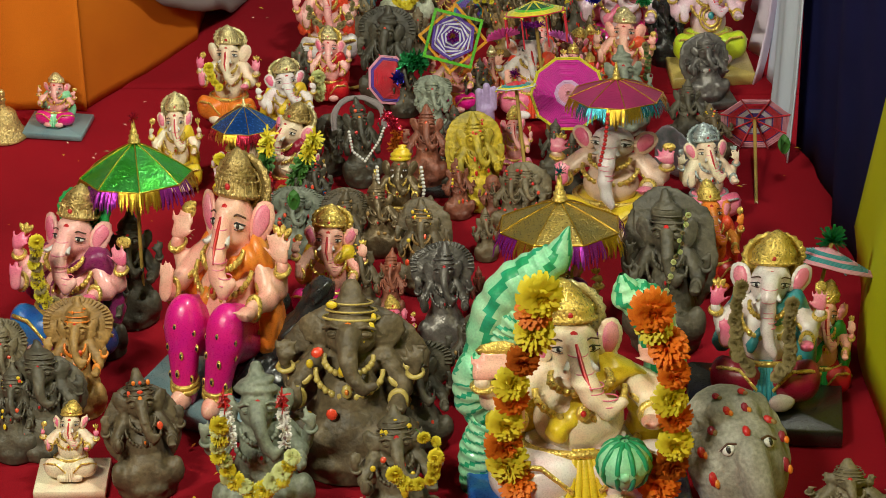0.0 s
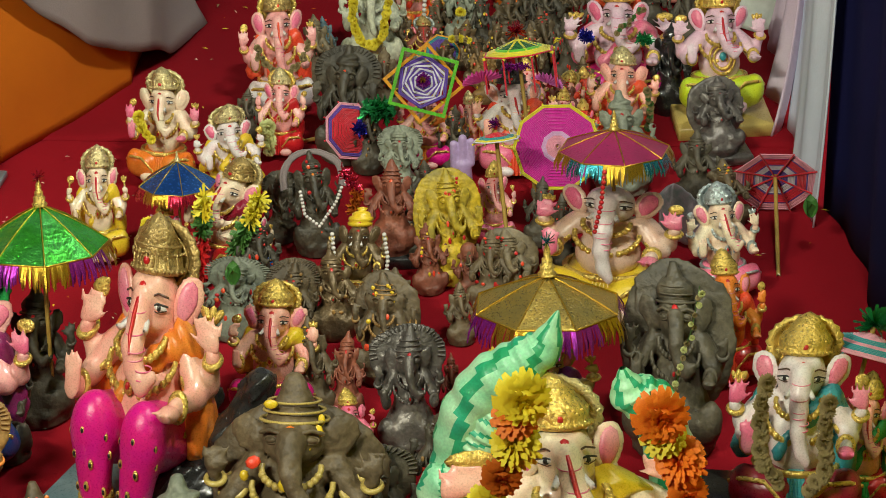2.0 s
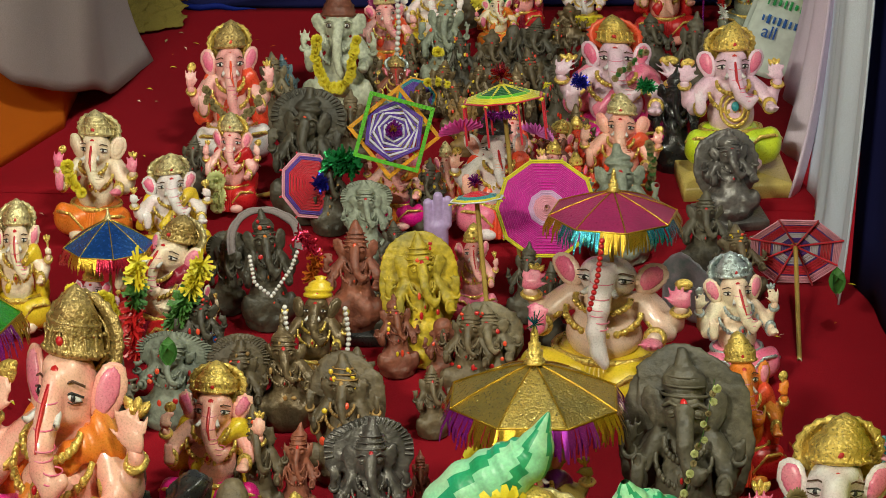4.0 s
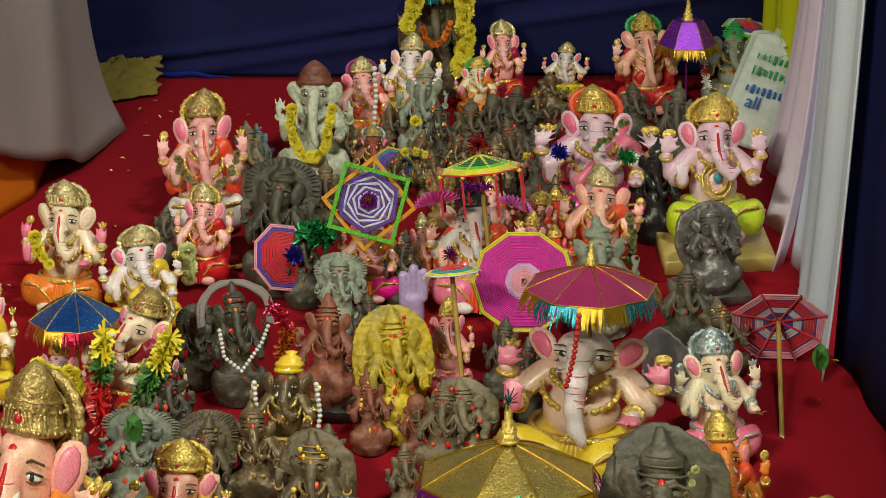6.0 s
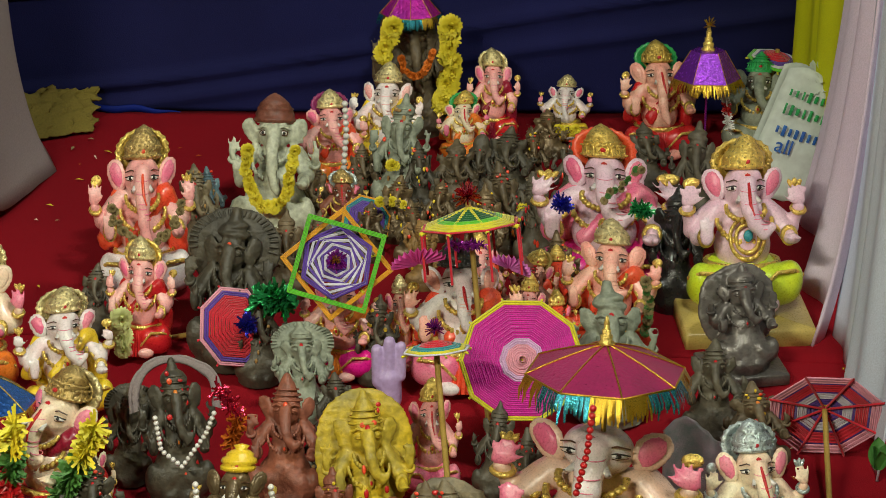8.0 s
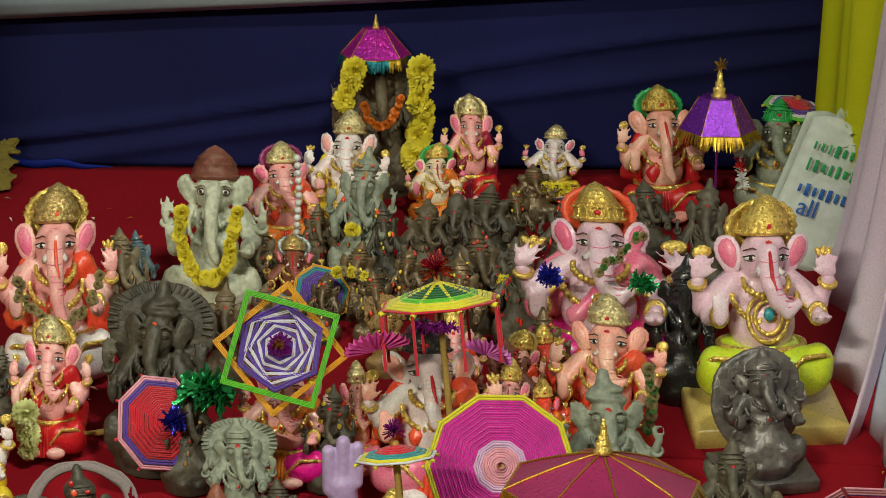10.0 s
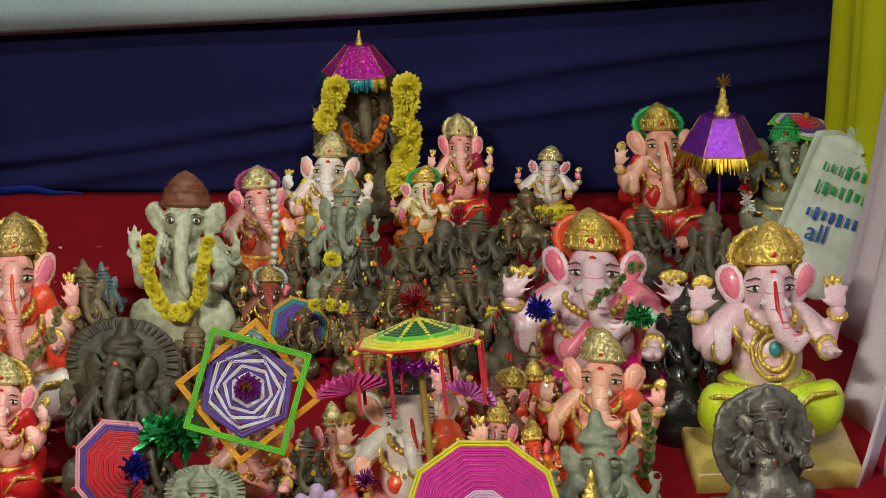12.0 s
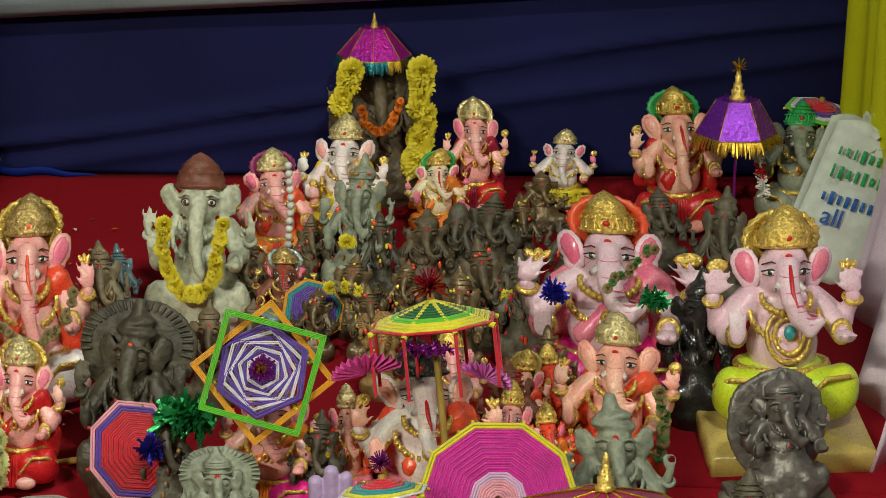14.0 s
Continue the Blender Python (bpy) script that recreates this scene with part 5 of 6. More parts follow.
statue("elephant_statue", "unpainted clay idol standing in the crowd", -0.039, 0.900, 0.086, 0.152, 53, seed=61, skin='greenclay', style='clay', shape='dome', spots='ochre', yaw=-4)
statue("elephant_statue", "unpainted clay idol standing in the crowd", -0.052, 0.900, 0.052, 0.098, 34, seed=62, skin='clay', style='clay', shape='cone', spots='yellow', yaw=6)
statue("elephant_statue", "unpainted clay idol standing in the crowd", -0.042, 0.816, 0.067, 0.084, 30, seed=63, skin='bronze', style='clay', shape='cone', spots='yellow', yaw=-5)
statue("elephant_statue", "unpainted clay idol standing in the crowd", 0.032, 0.901, 0.081, 0.094, 32, seed=64, skin='clay', style='clay', shape='turban', spots='ochre', yaw=5)
statue("elephant_statue", "unpainted clay idol standing in the crowd", 0.097, 0.940, 0.087, 0.097, 33, seed=65, skin='darkclay', style='clay', shape='cone', yaw=-6)
statue("elephant_statue", "unpainted clay idol standing in the crowd", 0.090, 0.790, 0.071, 0.113, 40, seed=66, skin='clay', style='clay', shape='cone', spots='red', yaw=4)
statue("elephant_statue", "unpainted clay idol standing in the crowd", 0.011, 0.816, 0.053, 0.078, 30, seed=67, skin='bronze', style='clay', shape='dome', spots='yellow', yaw=-7)
statue("elephant_statue", "unpainted clay idol standing in the crowd", 0.281, 0.977, 0.069, 0.087, 30, seed=68, skin='darkclay', style='clay', shape='dome', yaw=4)
statue("elephant_statue", "unpainted clay idol standing in the crowd", 0.333, 0.866, 0.076, 0.135, 47, seed=69, skin='darkclay', style='clay', shape='turban', yaw=-8)
statue("elephant_statue", "unpainted clay idol standing in the crowd", 0.134, 0.960, 0.055, 0.087, 30, seed=70, skin='bronze', style='clay', shape='dome', spots='yellow', yaw=3)
statue("elephant_statue", "unpainted clay idol standing in the crowd", 0.062, 0.920, 0.050, 0.093, 32, seed=71, skin='darkclay', style='clay', shape='head', yaw=-9)
statue("elephant_statue", "unpainted clay idol standing in the crowd", -0.171, 0.647, 0.064, 0.112, 41, seed=72, skin='clay', style='clay', shape='dome', yaw=2)
statue("elephant_statue", "unpainted clay idol standing in the crowd", -0.136, 0.716, 0.052, 0.081, 30, seed=73, skin='clay', style='clay', shape='dome', spots='red', yaw=-10)
statue("elephant_statue", "unpainted clay idol standing in the crowd", -0.389, 0.562, 0.057, 0.085, 30, seed=74, skin='darkclay', style='clay', shape='cone', yaw=1)
statue("elephant_statue", "unpainted clay idol standing in the crowd", 0.069, 0.207, 0.057, 0.103, 38, seed=75, skin='darkclay', style='clay', shape='dome', yaw=-11)
statue("elephant_statue", "unpainted clay idol standing in the crowd", -0.101, 0.318, 0.059, 0.078, 30, seed=76, skin='darkclay', style='clay', shape='cone', yaw=0)
statue("elephant_statue", "unpainted clay idol standing in the crowd", -0.281, -0.014, 0.073, 0.095, 36, seed=77, skin='clay', style='round', shape='cone', spots='ochre', yaw=11)
statue("elephant_statue", "unpainted clay idol standing in the crowd", -0.142, -0.049, 0.076, 0.098, 38, seed=78, skin='clay', style='clay', shape='cone', spots='ochre', yaw=-1)
statue("elephant_statue", "unpainted clay idol standing in the crowd", -0.049, -0.072, 0.054, 0.087, 33, seed=79, skin='clay', style='clay', shape='cone', yaw=10)
statue("elephant_statue", "unpainted clay idol standing in the crowd", -0.008, 0.683, 0.052, 0.072, 30, seed=80, skin='ochre', style='clay', shape='dome', spots='yellow', yaw=-2)
statue("elephant_statue", "unpainted clay idol standing in the crowd", 0.142, 0.038, 0.029, 0.070, 30, seed=81, skin='ochre', style='clay', shape='dome', yaw=9)
# added in black to stand in for deep shade in this gap
statue("elephant_statue", "black idol added to darken the shaded gap between painted idols", 0.290, 0.640, 0.088, 0.150, 48, seed=82, skin='black', style='clay', shape='dome', tilak=None, yaw=-3)
statue("elephant_statue", "small slate blue idol with clay face", -0.274, 0.832, 0.049, 0.086, 30, seed=83, skin='slate', style='clay', shape='cone', tilak=None, spots='ochre', yaw=8)
statue("elephant_statue", "pale idol with gold crown and wide pink ears", -0.058, 1.027, 0.107, 0.143, 49, seed=84, skin='white', dhoti='yellow', cloth='yellow', crown='palegold', ear='pink', yaw=-4)
statue("elephant_statue", "tall grey clay idol under the magenta umbrella", -0.020, 1.155, 0.120, 0.176, 77, seed=85, skin='clay', style='clay', shape='dome', tilak='red', straight=True, back=1, yaw=7)
statue("elephant_statue", "pink faced idol in red and gold sari", 0.085, 1.117, 0.082, 0.128, 59, seed=86, skin='pink', dhoti='red', cloth='maroon', crown='palegold', halo='palegold', ear='hotpink', yaw=-4)
statue("elephant_statue", "small orange and yellow idol with gold cap", 0.044, 1.058, 0.078, 0.093, 44, seed=87, skin='cream', dhoti='orange', cloth='orange', crown='gold', halo='green', palm='hotpink', yaw=6)
statue("elephant_statue", "white idol with long trunk among yellow flowers", 0.182, 1.131, 0.079, 0.087, 40, seed=88, skin='white', dhoti='yellow', crown='palegold', ear='hotpink', straight=True, palm='hotpink', yaw=-5)
statue("elephant_statue", "coral idol with gold crown and green halo in red cloth", 0.305, 1.079, 0.119, 0.156, 73, seed=89, skin='peach', dhoti='red', cloth='red', crown='gold', shape='tall', halo='green', ear='peach', straight=True, yaw=5)
statue("elephant_statue", "grey green idol with green crown and white garlands", 0.437, 1.101, 0.109, 0.133, 62, seed=90, skin='greenclay', dhoti='greenclay', crown='green', shape='cone', ear='greenclay', yaw=-6)
statue("elephant_statue", "bronze clay idol with crumpled drapery", 0.158, 1.072, 0.064, 0.065, 30, seed=91, skin='bronze', style='clay', shape='dome', yaw=4)
statue("elephant_statue", "gold and red idol half hidden in the crowd", 0.121, 0.565, 0.064, 0.104, 57, seed=92, skin='peach', dhoti='red', cloth='vermilion', crown='gold', halo='khaki', yaw=-7)
statue("elephant_statue", "orange red idol half hidden in the crowd", 0.150, 0.586, 0.058, 0.099, 54, seed=93, skin='vermilion', dhoti='red', cloth='orange', crown='gold', yaw=4)
statue("elephant_statue", "tiny pearl covered idol head", 0.192, 1.015, 0.040, 0.044, 30, seed=94, skin='white', dhoti='white', crown='palegold', yaw=-8)
statue("elephant_statue", "small golden clay idol with yellow strands", -0.010, 0.733, 0.046, 0.062, 32, seed=95, skin='ochre', style='round', shape='dome', yaw=3)
statue("elephant_statue", "small pink and green idol on a grey slab", -0.818, 0.410, 0.086, 0.105, 30, seed=96, skin='pink', dhoti='magenta', cloth='mint', crown='palegold', base='slate', basesize=(1.3, 1.0), yaw=-9)
statue("elephant_statue", "small dark clay idol crowded among the others", -0.303, -0.578, 0.094, 0.145, 33, seed=97, skin='clay', style='clay', shape='cone', spots='red', yaw=2)
statue("elephant_statue", "small dark clay idol crowded among the others", -0.077, -0.491, 0.084, 0.146, 33, seed=98, skin='darkclay', style='clay', shape='dome', spots='ochre', yaw=-10)
statue("elephant_statue", "small dark clay idol crowded among the others", -0.247, -0.256, 0.075, 0.141, 30, seed=99, skin='clay', style='clay', shape='cone', spots='yellow', yaw=1)
statue("elephant_statue", "small dark clay idol crowded among the others", -0.006, 0.028, 0.080, 0.112, 30, seed=100, skin='clay', style='clay', shape='dome', spots='red', yaw=-11)
statue("elephant_statue", "small dark clay idol crowded among the others", -0.227, -0.041, 0.091, 0.122, 30, seed=101, skin='bronze', style='clay', shape='dome', spots='ochre', yaw=0)
statue("elephant_statue", "small dark clay idol crowded among the others", -0.438, -0.091, 0.090, 0.132, 30, seed=102, skin='darkclay', style='clay', shape='dome', spots='yellow', yaw=11)
statue("elephant_statue", "small dark clay idol crowded among the others", -0.646, -0.347, 0.086, 0.191, 42, seed=103, skin='darkclay', style='clay', shape='cone', spots='red', yaw=-1)
statue("elephant_statue", "small dark clay idol crowded among the others", -0.152, -0.611, 0.116, 0.164, 38, seed=104, skin='darkclay', style='round', shape='cone', spots='ochre', yaw=10)
statue("elephant_statue", "small dark clay idol crowded among the others", -0.750, -0.627, 0.092, 0.144, 33, seed=105, skin='darkclay', style='clay', shape='dome', spots='yellow', yaw=-2)
statue("elephant_statue", "small dark clay idol crowded among the others", -0.338, 0.072, 0.074, 0.109, 41, seed=106, skin='darkclay', style='clay', shape='dome', spots='red', yaw=9)
statue("elephant_statue", "small dark clay idol crowded among the others", -0.114, 0.165, 0.056, 0.095, 35, seed=107, skin='darkclay', style='clay', shape='cone', spots='ochre', yaw=-3)
statue("elephant_statue", "small dark clay idol crowded among the others", -0.094, 0.074, 0.065, 0.101, 38, seed=108, skin='terracotta', style='clay', shape='dome', spots='yellow', yaw=8)
statue("elephant_statue", "small dark clay idol crowded among the others", 0.098, 0.140, 0.056, 0.110, 41, seed=109, skin='darkclay', style='clay', shape='cone', spots='red', yaw=-4)
statue("elephant_statue", "small dark clay idol crowded among the others", -0.192, 0.452, 0.071, 0.110, 38, seed=110, skin='darkclay', style='clay', shape='dome', spots='ochre', yaw=7)
statue("elephant_statue", "small dark clay idol crowded among the others", -0.061, 0.453, 0.061, 0.101, 35, seed=111, skin='darkclay', style='clay', shape='dome', spots='yellow', yaw=-4)
statue("elephant_statue", "small dark clay idol crowded among the others", 0.116, 0.550, 0.073, 0.103, 35, seed=112, skin='terracotta', style='clay', shape='dome', spots='red', yaw=6)
statue("elephant_statue", "small dark clay idol crowded among the others", 0.147, 0.599, 0.064, 0.113, 38, seed=113, skin='bronze', style='clay', shape='cone', spots='ochre', yaw=-5)
statue("elephant_statue", "small dark clay idol crowded among the others", -0.020, 0.753, 0.060, 0.080, 30, seed=114, skin='bronze', style='clay', shape='cone', spots='yellow', yaw=5)
statue("elephant_statue", "small dark clay idol crowded among the others", -0.249, 0.547, 0.062, 0.103, 35, seed=115, skin='darkclay', style='clay', shape='cone', spots='red', yaw=-6)
statue("elephant_statue", "small dark clay idol crowded among the others", -0.286, 0.768, 0.066, 0.117, 38, seed=116, skin='greyclay', style='clay', shape='dome', spots='ochre', yaw=4)
statue("elephant_statue", "small dark clay idol crowded among the others", 0.066, 0.718, 0.065, 0.116, 38, seed=117, skin='bronze', style='clay', shape='dome', spots='yellow', yaw=-7)
statue("elephant_statue", "small dark clay idol crowded among the others", 0.128, 0.754, 0.065, 0.117, 38, seed=118, skin='darkclay', style='clay', shape='cone', spots='red', yaw=4)
statue("elephant_statue", "small dark clay idol crowded among the others", -0.148, 0.843, 0.061, 0.091, 30, seed=119, skin='clay', style='clay', shape='cone', spots='ochre', yaw=-8)
statue("elephant_statue", "small dark clay idol crowded among the others", -0.013, 0.881, 0.056, 0.101, 32, seed=120, skin='darkclay', style='clay', shape='cone', spots='yellow', yaw=3)
statue("elephant_statue", "small dark clay idol crowded among the others", 0.181, 0.902, 0.062, 0.101, 32, seed=121, skin='darkclay', style='clay', shape='dome', spots='red', yaw=-9)
statue("elephant_statue", "small dark clay idol crowded among the others", -0.059, 0.934, 0.049, 0.066, 30, seed=122, skin='darkclay', style='clay', shape='cone', spots='ochre', yaw=2)
statue("elephant_statue", "small dark clay idol crowded among the others", -0.076, 0.757, 0.054, 0.075, 35, seed=123, skin='bronze', style='clay', shape='dome', spots='yellow', yaw=-10)
statue("elephant_statue", "small dark clay idol crowded among the others", 0.121, 0.756, 0.046, 0.087, 41, seed=124, skin='clay', style='clay', shape='cone', spots='red', yaw=1)
statue("elephant_statue", "small painted idol crowded among the others", 0.110, 0.486, 0.062, 0.112, 42, seed=125, skin='pink', dhoti='red', cloth='vermilion', crown='gold', yaw=-11)
statue("elephant_statue", "small painted idol crowded among the others", -0.033, 0.477, 0.057, 0.112, 42, seed=126, skin='peach', dhoti='hotpink', cloth='vermilion', crown='palegold', yaw=0)
statue("elephant_statue", "small painted idol crowded among the others", 0.147, 0.478, 0.057, 0.096, 36, seed=127, skin='vermilion', dhoti='red', cloth='orange', crown='gold', yaw=11)
statue("elephant_statue", "small painted idol crowded among the others", 0.060, 0.599, 0.071, 0.110, 30, seed=128, skin='pink', dhoti='red', cloth='vermilion', crown='gold', yaw=-1)
statue("elephant_statue", "small painted idol crowded among the others", -0.346, 0.124, 0.060, 0.107, 44, seed=129, skin='cream', dhoti='blue', cloth='red', crown='gold', yaw=10)

# ---- umbrellas, garlands and other offerings ----
umbrella("shiny green foil umbrella with gold and purple fringe", (-0.595, -0.264, 0.0), (-0.595, -0.216, 0.301), 0.0879, 0.0545, ['foil_green'], ['tinsel_gold', 'tinsel_purple'], finial='gold', tuft='tinsel_red', spin=10, fin=0.42)
umbrella("blue foil umbrella with red gold fringe", (-0.459, 0.154, 0.0), (-0.459, 0.179, 0.158), 0.0574, 0.0344, ['foil_blue'], ['tinsel_red', 'tinsel_gold'], finial='palegold', spin=12, fin=0.28)
umbrella("gold ribbed card umbrella with purple tinsel and gold spire", (0.064, -0.35, 0.0), (0.064, -0.312, 0.24), 0.0971, 0.0408, ['foil_gold'], ['tinsel_purple', 'tinsel_gold'], finial='gold', tuft='tinsel_teal', spin=20, fin=0.46)
umbrella("maroon umbrella with gold and teal fringe", (0.168, 0.014, 0.0), (0.168, 0.056, 0.261), 0.0789, 0.0284, ['foil_maroon'], ['tinsel_gold', 'tinsel_teal'], finial='gold', spin=8, fin=0.36, fringe_len=0.28)
umbrella("violet foil umbrella with gold fringe on a purple pole", (0.361, 1.023, 0.0), (0.361, 1.049, 0.162), 0.0444, 0.0377, ['foil_purple'], ['tinsel_gold'], finial='gold', spin=0, fin=0.75, pole='tinsel_purple', tuft='tinsel_gold', top_cut=0.5, n=6)
umbrella("magenta foil umbrella with teal and gold fringe", (-0.027, 1.155, 0.0), (-0.027, 1.185, 0.188), 0.0411, 0.0308, ['foil_magenta'], ['tinsel_teal', 'tinsel_gold'], finial='gold', spin=0, fin=0.4, top_cut=0.35)
yarn_umbrella("red, pink and purple thread umbrella lying open on the carpet", (0.411, 0.096, 0.0), (0.423, 0.286, 0.062), 0.064, 0.0115, [(0.12, 'thread_yellow'), (0.32, 'thread_purple'), (0.5, 'thread_white'), (0.55, 'thread_purple'), (0.78, 'thread_red'), (0.82, 'thread_purple'), (1.0, 'thread_pink')], spin=22, rim='thread_red')
yarn_umbrella("magenta and pink thread umbrella with yellow rim, tilted", (0.096, 0.447, 0.0), (0.096, 0.257, 0.133), 0.067, 0.008, [(0.26, 'thread_pink'), (0.36, 'thread_lilac'), (0.92, 'thread_magenta'), (1.0, 'thread_yellow')], n=10)
yarn_umbrella("red thread umbrella with blue rim and blue tinsel flower", (-0.301, 0.539, 0.004), (-0.211, 0.439, 0.074), 0.0477, 0.0167, [(0.78, 'thread_red'), (0.9, 'thread_purple'), (1.0, 'thread_pink')], tuft=['tinsel_blue'], rim='thread_red')
yarn_umbrella("purple and white thread star kite with tinsel flower", (-0.093, 0.538, 0.074), (-0.103, 0.418, 0.164), 0.0426, 0.0021, [(0.2, 'thread_lilac'), (0.3, 'thread_purple'), (0.38, 'thread_white'), (0.46, 'thread_purple'), (0.54, 'thread_white'), (0.62, 'thread_purple'), (0.7, 'thread_white'), (0.78, 'thread_purple'), (0.86, 'thread_white'), (1.0, 'thread_purple')], n=6, tuft=['tinsel_purple', 'tinsel_gold'], spin=15, twist=8)
yarn_umbrella("yellow and green thread umbrella with red rim", (0.065, 0.357, 0.0), (0.04, 0.426, 0.229), 0.0565, 0.0198, [(0.1, 'thread_yellow'), (0.55, 'thread_darkgreen'), (0.68, 'thread_green'), (0.93, 'thread_yellow'), (1.0, 'thread_red')], tuft=['tinsel_red'], rim='thread_yellow', thick=0.0028, rods='thread_red')
yarn_umbrella("pink and teal thread umbrella leaning on a bamboo stick", (0.41, -0.499, 0.0), (0.469, -0.41, 0.205), 0.0809, 0.0243, [(0.3, 'thread_pink'), (0.5, 'thread_teal'), (0.62, 'thread_pink'), (0.85, 'thread_teal'), (1.0, 'thread_pink')], tuft=['tinsel_green'], rim='thread_teal')
yarn_umbrella("white edged thread umbrella with yellow band, tilted", (0.024, 0.108, 0.0), (0.004, 0.177, 0.198), 0.0358, 0.0107, [(0.5, 'thread_red'), (0.75, 'thread_teal'), (0.9, 'thread_yellow'), (1.0, 'thread_white')], tuft=['tinsel_purple'])
yarn_umbrella("blue thread umbrella with orange rim", (-0.095, 0.835, 0.0), (-0.075, 0.785, 0.043), 0.0331, 0.0132, [(0.75, 'thread_purple'), (0.9, 'thread_teal'), (1.0, 'thread_orange')])
yarn_umbrella("red and green thread umbrella behind the violet one", (0.445, 1.151, 0.0), (0.465, 1.151, 0.119), 0.0386, 0.0135, [(0.5, 'thread_red'), (0.7, 'thread_purple'), (0.85, 'thread_white'), (1.0, 'thread_green')])
star_frame((-0.103, 0.412, 0.166), 0.0624)
garland("flower_garland", "orange and yellow marigold garland round a large idol", [(0.015, -0.867, 0.435), (0.011, -0.867, 0.377), (0.007, -0.867, 0.336), (-0.009, -0.867, 0.285), (-0.023, -0.867, 0.243), (-0.033, -0.867, 0.206), (-0.03, -0.867, 0.163), (-0.018, -0.867, 0.119), (-0.01, -0.867, 0.08)], ['marigold_yellow', 'marigold_orange', 'marigold_yellow', 'marigold_rust', 'marigold_yellow', 'marigold_orange', 'marigold_yellow', 'marigold_orange'], 0.0285, 1.25)
garland("flower_garland", "orange and yellow marigold garland, other half", [(0.161, -0.867, 0.41), (0.166, -0.867, 0.37), (0.186, -0.867, 0.324), (0.203, -0.867, 0.286), (0.203, -0.867, 0.244), (0.199, -0.867, 0.202), (0.2, -0.867, 0.159), (0.198, -0.867, 0.125), (0.179, -0.867, 0.077)], ['marigold_orange', 'marigold_yellow', 'marigold_orange', 'marigold_orange', 'marigold_yellow', 'marigold_orange', 'marigold_yellow', 'marigold_rust'], 0.0285, 1.25)
garland("flower_garland", "yellow flower garland on a grey clay idol", [(-0.42, -0.869, 0.218), (-0.423, -0.869, 0.171), (-0.411, -0.869, 0.119), (-0.377, -0.869, 0.09), (-0.34, -0.869, 0.113), (-0.319, -0.869, 0.16)], ['marigold_yellow', 'chrysanthemum_green'], 0.0131, 1.0)
garland("flower_garland", "yellow flower sprays on a clay idol", [(-0.186, -0.887, 0.143), (-0.168, -0.887, 0.114), (-0.132, -0.887, 0.123), (-0.12, -0.887, 0.165)], ['marigold_yellow'], 0.0109, 1.1)
garland("flower_garland", "thick yellow flower garland on a tall idol", [(-0.053, 1.125, 0.169), (-0.057, 1.125, 0.142), (-0.065, 1.125, 0.112)], ['marigold_yellow'], 0.0135, 0.7)
garland("flower_garland", "thick yellow flower garland hanging at the other side", [(0.022, 1.125, 0.172), (0.023, 1.125, 0.142), (0.027, 1.125, 0.109), (0.025, 1.125, 0.075), (0.013, 1.125, 0.041)], ['marigold_yellow'], 0.0150, 0.7)
garland("flower_garland", "red flower garland round the neck", [(-0.04, 1.08, 0.137), (-0.034, 1.08, 0.116), (-0.019, 1.08, 0.106), (-0.005, 1.08, 0.118), (0.004, 1.08, 0.147)], ['marigold_rust', 'marigold_orange'], 0.0049, 0.9)
garland("flower_garland", "yellow flower garland on a stone coloured idol", [(-0.224, 0.778, 0.142), (-0.225, 0.778, 0.1), (-0.212, 0.778, 0.065), (-0.193, 0.778, 0.057), (-0.175, 0.778, 0.078), (-0.164, 0.778, 0.139)], ['marigold_yellow'], 0.0078, 0.9)
garland("flower_garland", "white chrysanthemums beside a pink idol", [(-0.353, 0.484, 0.069), (-0.352, 0.484, 0.041), (-0.348, 0.484, 0.012)], ['chrysanthemum_green'], 0.0124, 1.0)
garland("flower_garland", "dried flower garland on a white faced idol", [(0.314, -0.61, 0.268), (0.308, -0.61, 0.211), (0.314, -0.61, 0.153), (0.336, -0.61, 0.113)], ['dry_flower'], 0.0097, 0.8)
garland("flower_garland", "dried flower garland, other half", [(0.388, -0.61, 0.238), (0.387, -0.61, 0.181), (0.393, -0.61, 0.132), (0.369, -0.61, 0.103)], ['dry_flower'], 0.0098, 0.8)
garland("flower_garland", "yellow flowers on a plum robed idol", [(-0.726, -0.427, 0.254), (-0.731, -0.427, 0.195), (-0.725, -0.427, 0.145), (-0.696, -0.427, 0.13), (-0.665, -0.427, 0.144)], ['marigold_yellow', 'dry_flower'], 0.011, 0.85)
garland("flower_garland", "yellow marigolds under the blue umbrella", [(-0.502, 0.099, 0.106), (-0.49, 0.099, 0.091), (-0.457, 0.099, 0.091), (-0.449, 0.099, 0.06)], ['marigold_yellow'], 0.0099, 0.8)
garland("flower_garland", "yellow flowers round a white idol", [(0.165, 1.081, 0.037), (0.18, 1.081, 0.03), (0.199, 1.081, 0.037)], ['marigold_yellow'], 0.008, 0.8)
garland("flower_garland", "yellow petals on a gold crowned idol", [(-0.538, 0.374, 0.144), (-0.533, 0.374, 0.113), (-0.513, 0.374, 0.093)], ['marigold_yellow'], 0.0084, 1.2)
garland("flower_garland", "dried flower string on a lilac idol", [(0.241, 0.615, 0.197), (0.223, 0.615, 0.172), (0.198, 0.615, 0.148)], ['dry_flower', 'leaf'], 0.0045, 1.3, jitter=0.9)
garland("flower_garland", "mixed yellow and orange petals among clay idols", [(0.113, 0.77, 0.071), (0.117, 0.77, 0.045), (0.102, 0.77, 0.023)], ['marigold_yellow', 'marigold_orange', 'dry_flower'], 0.0086, 0.9)
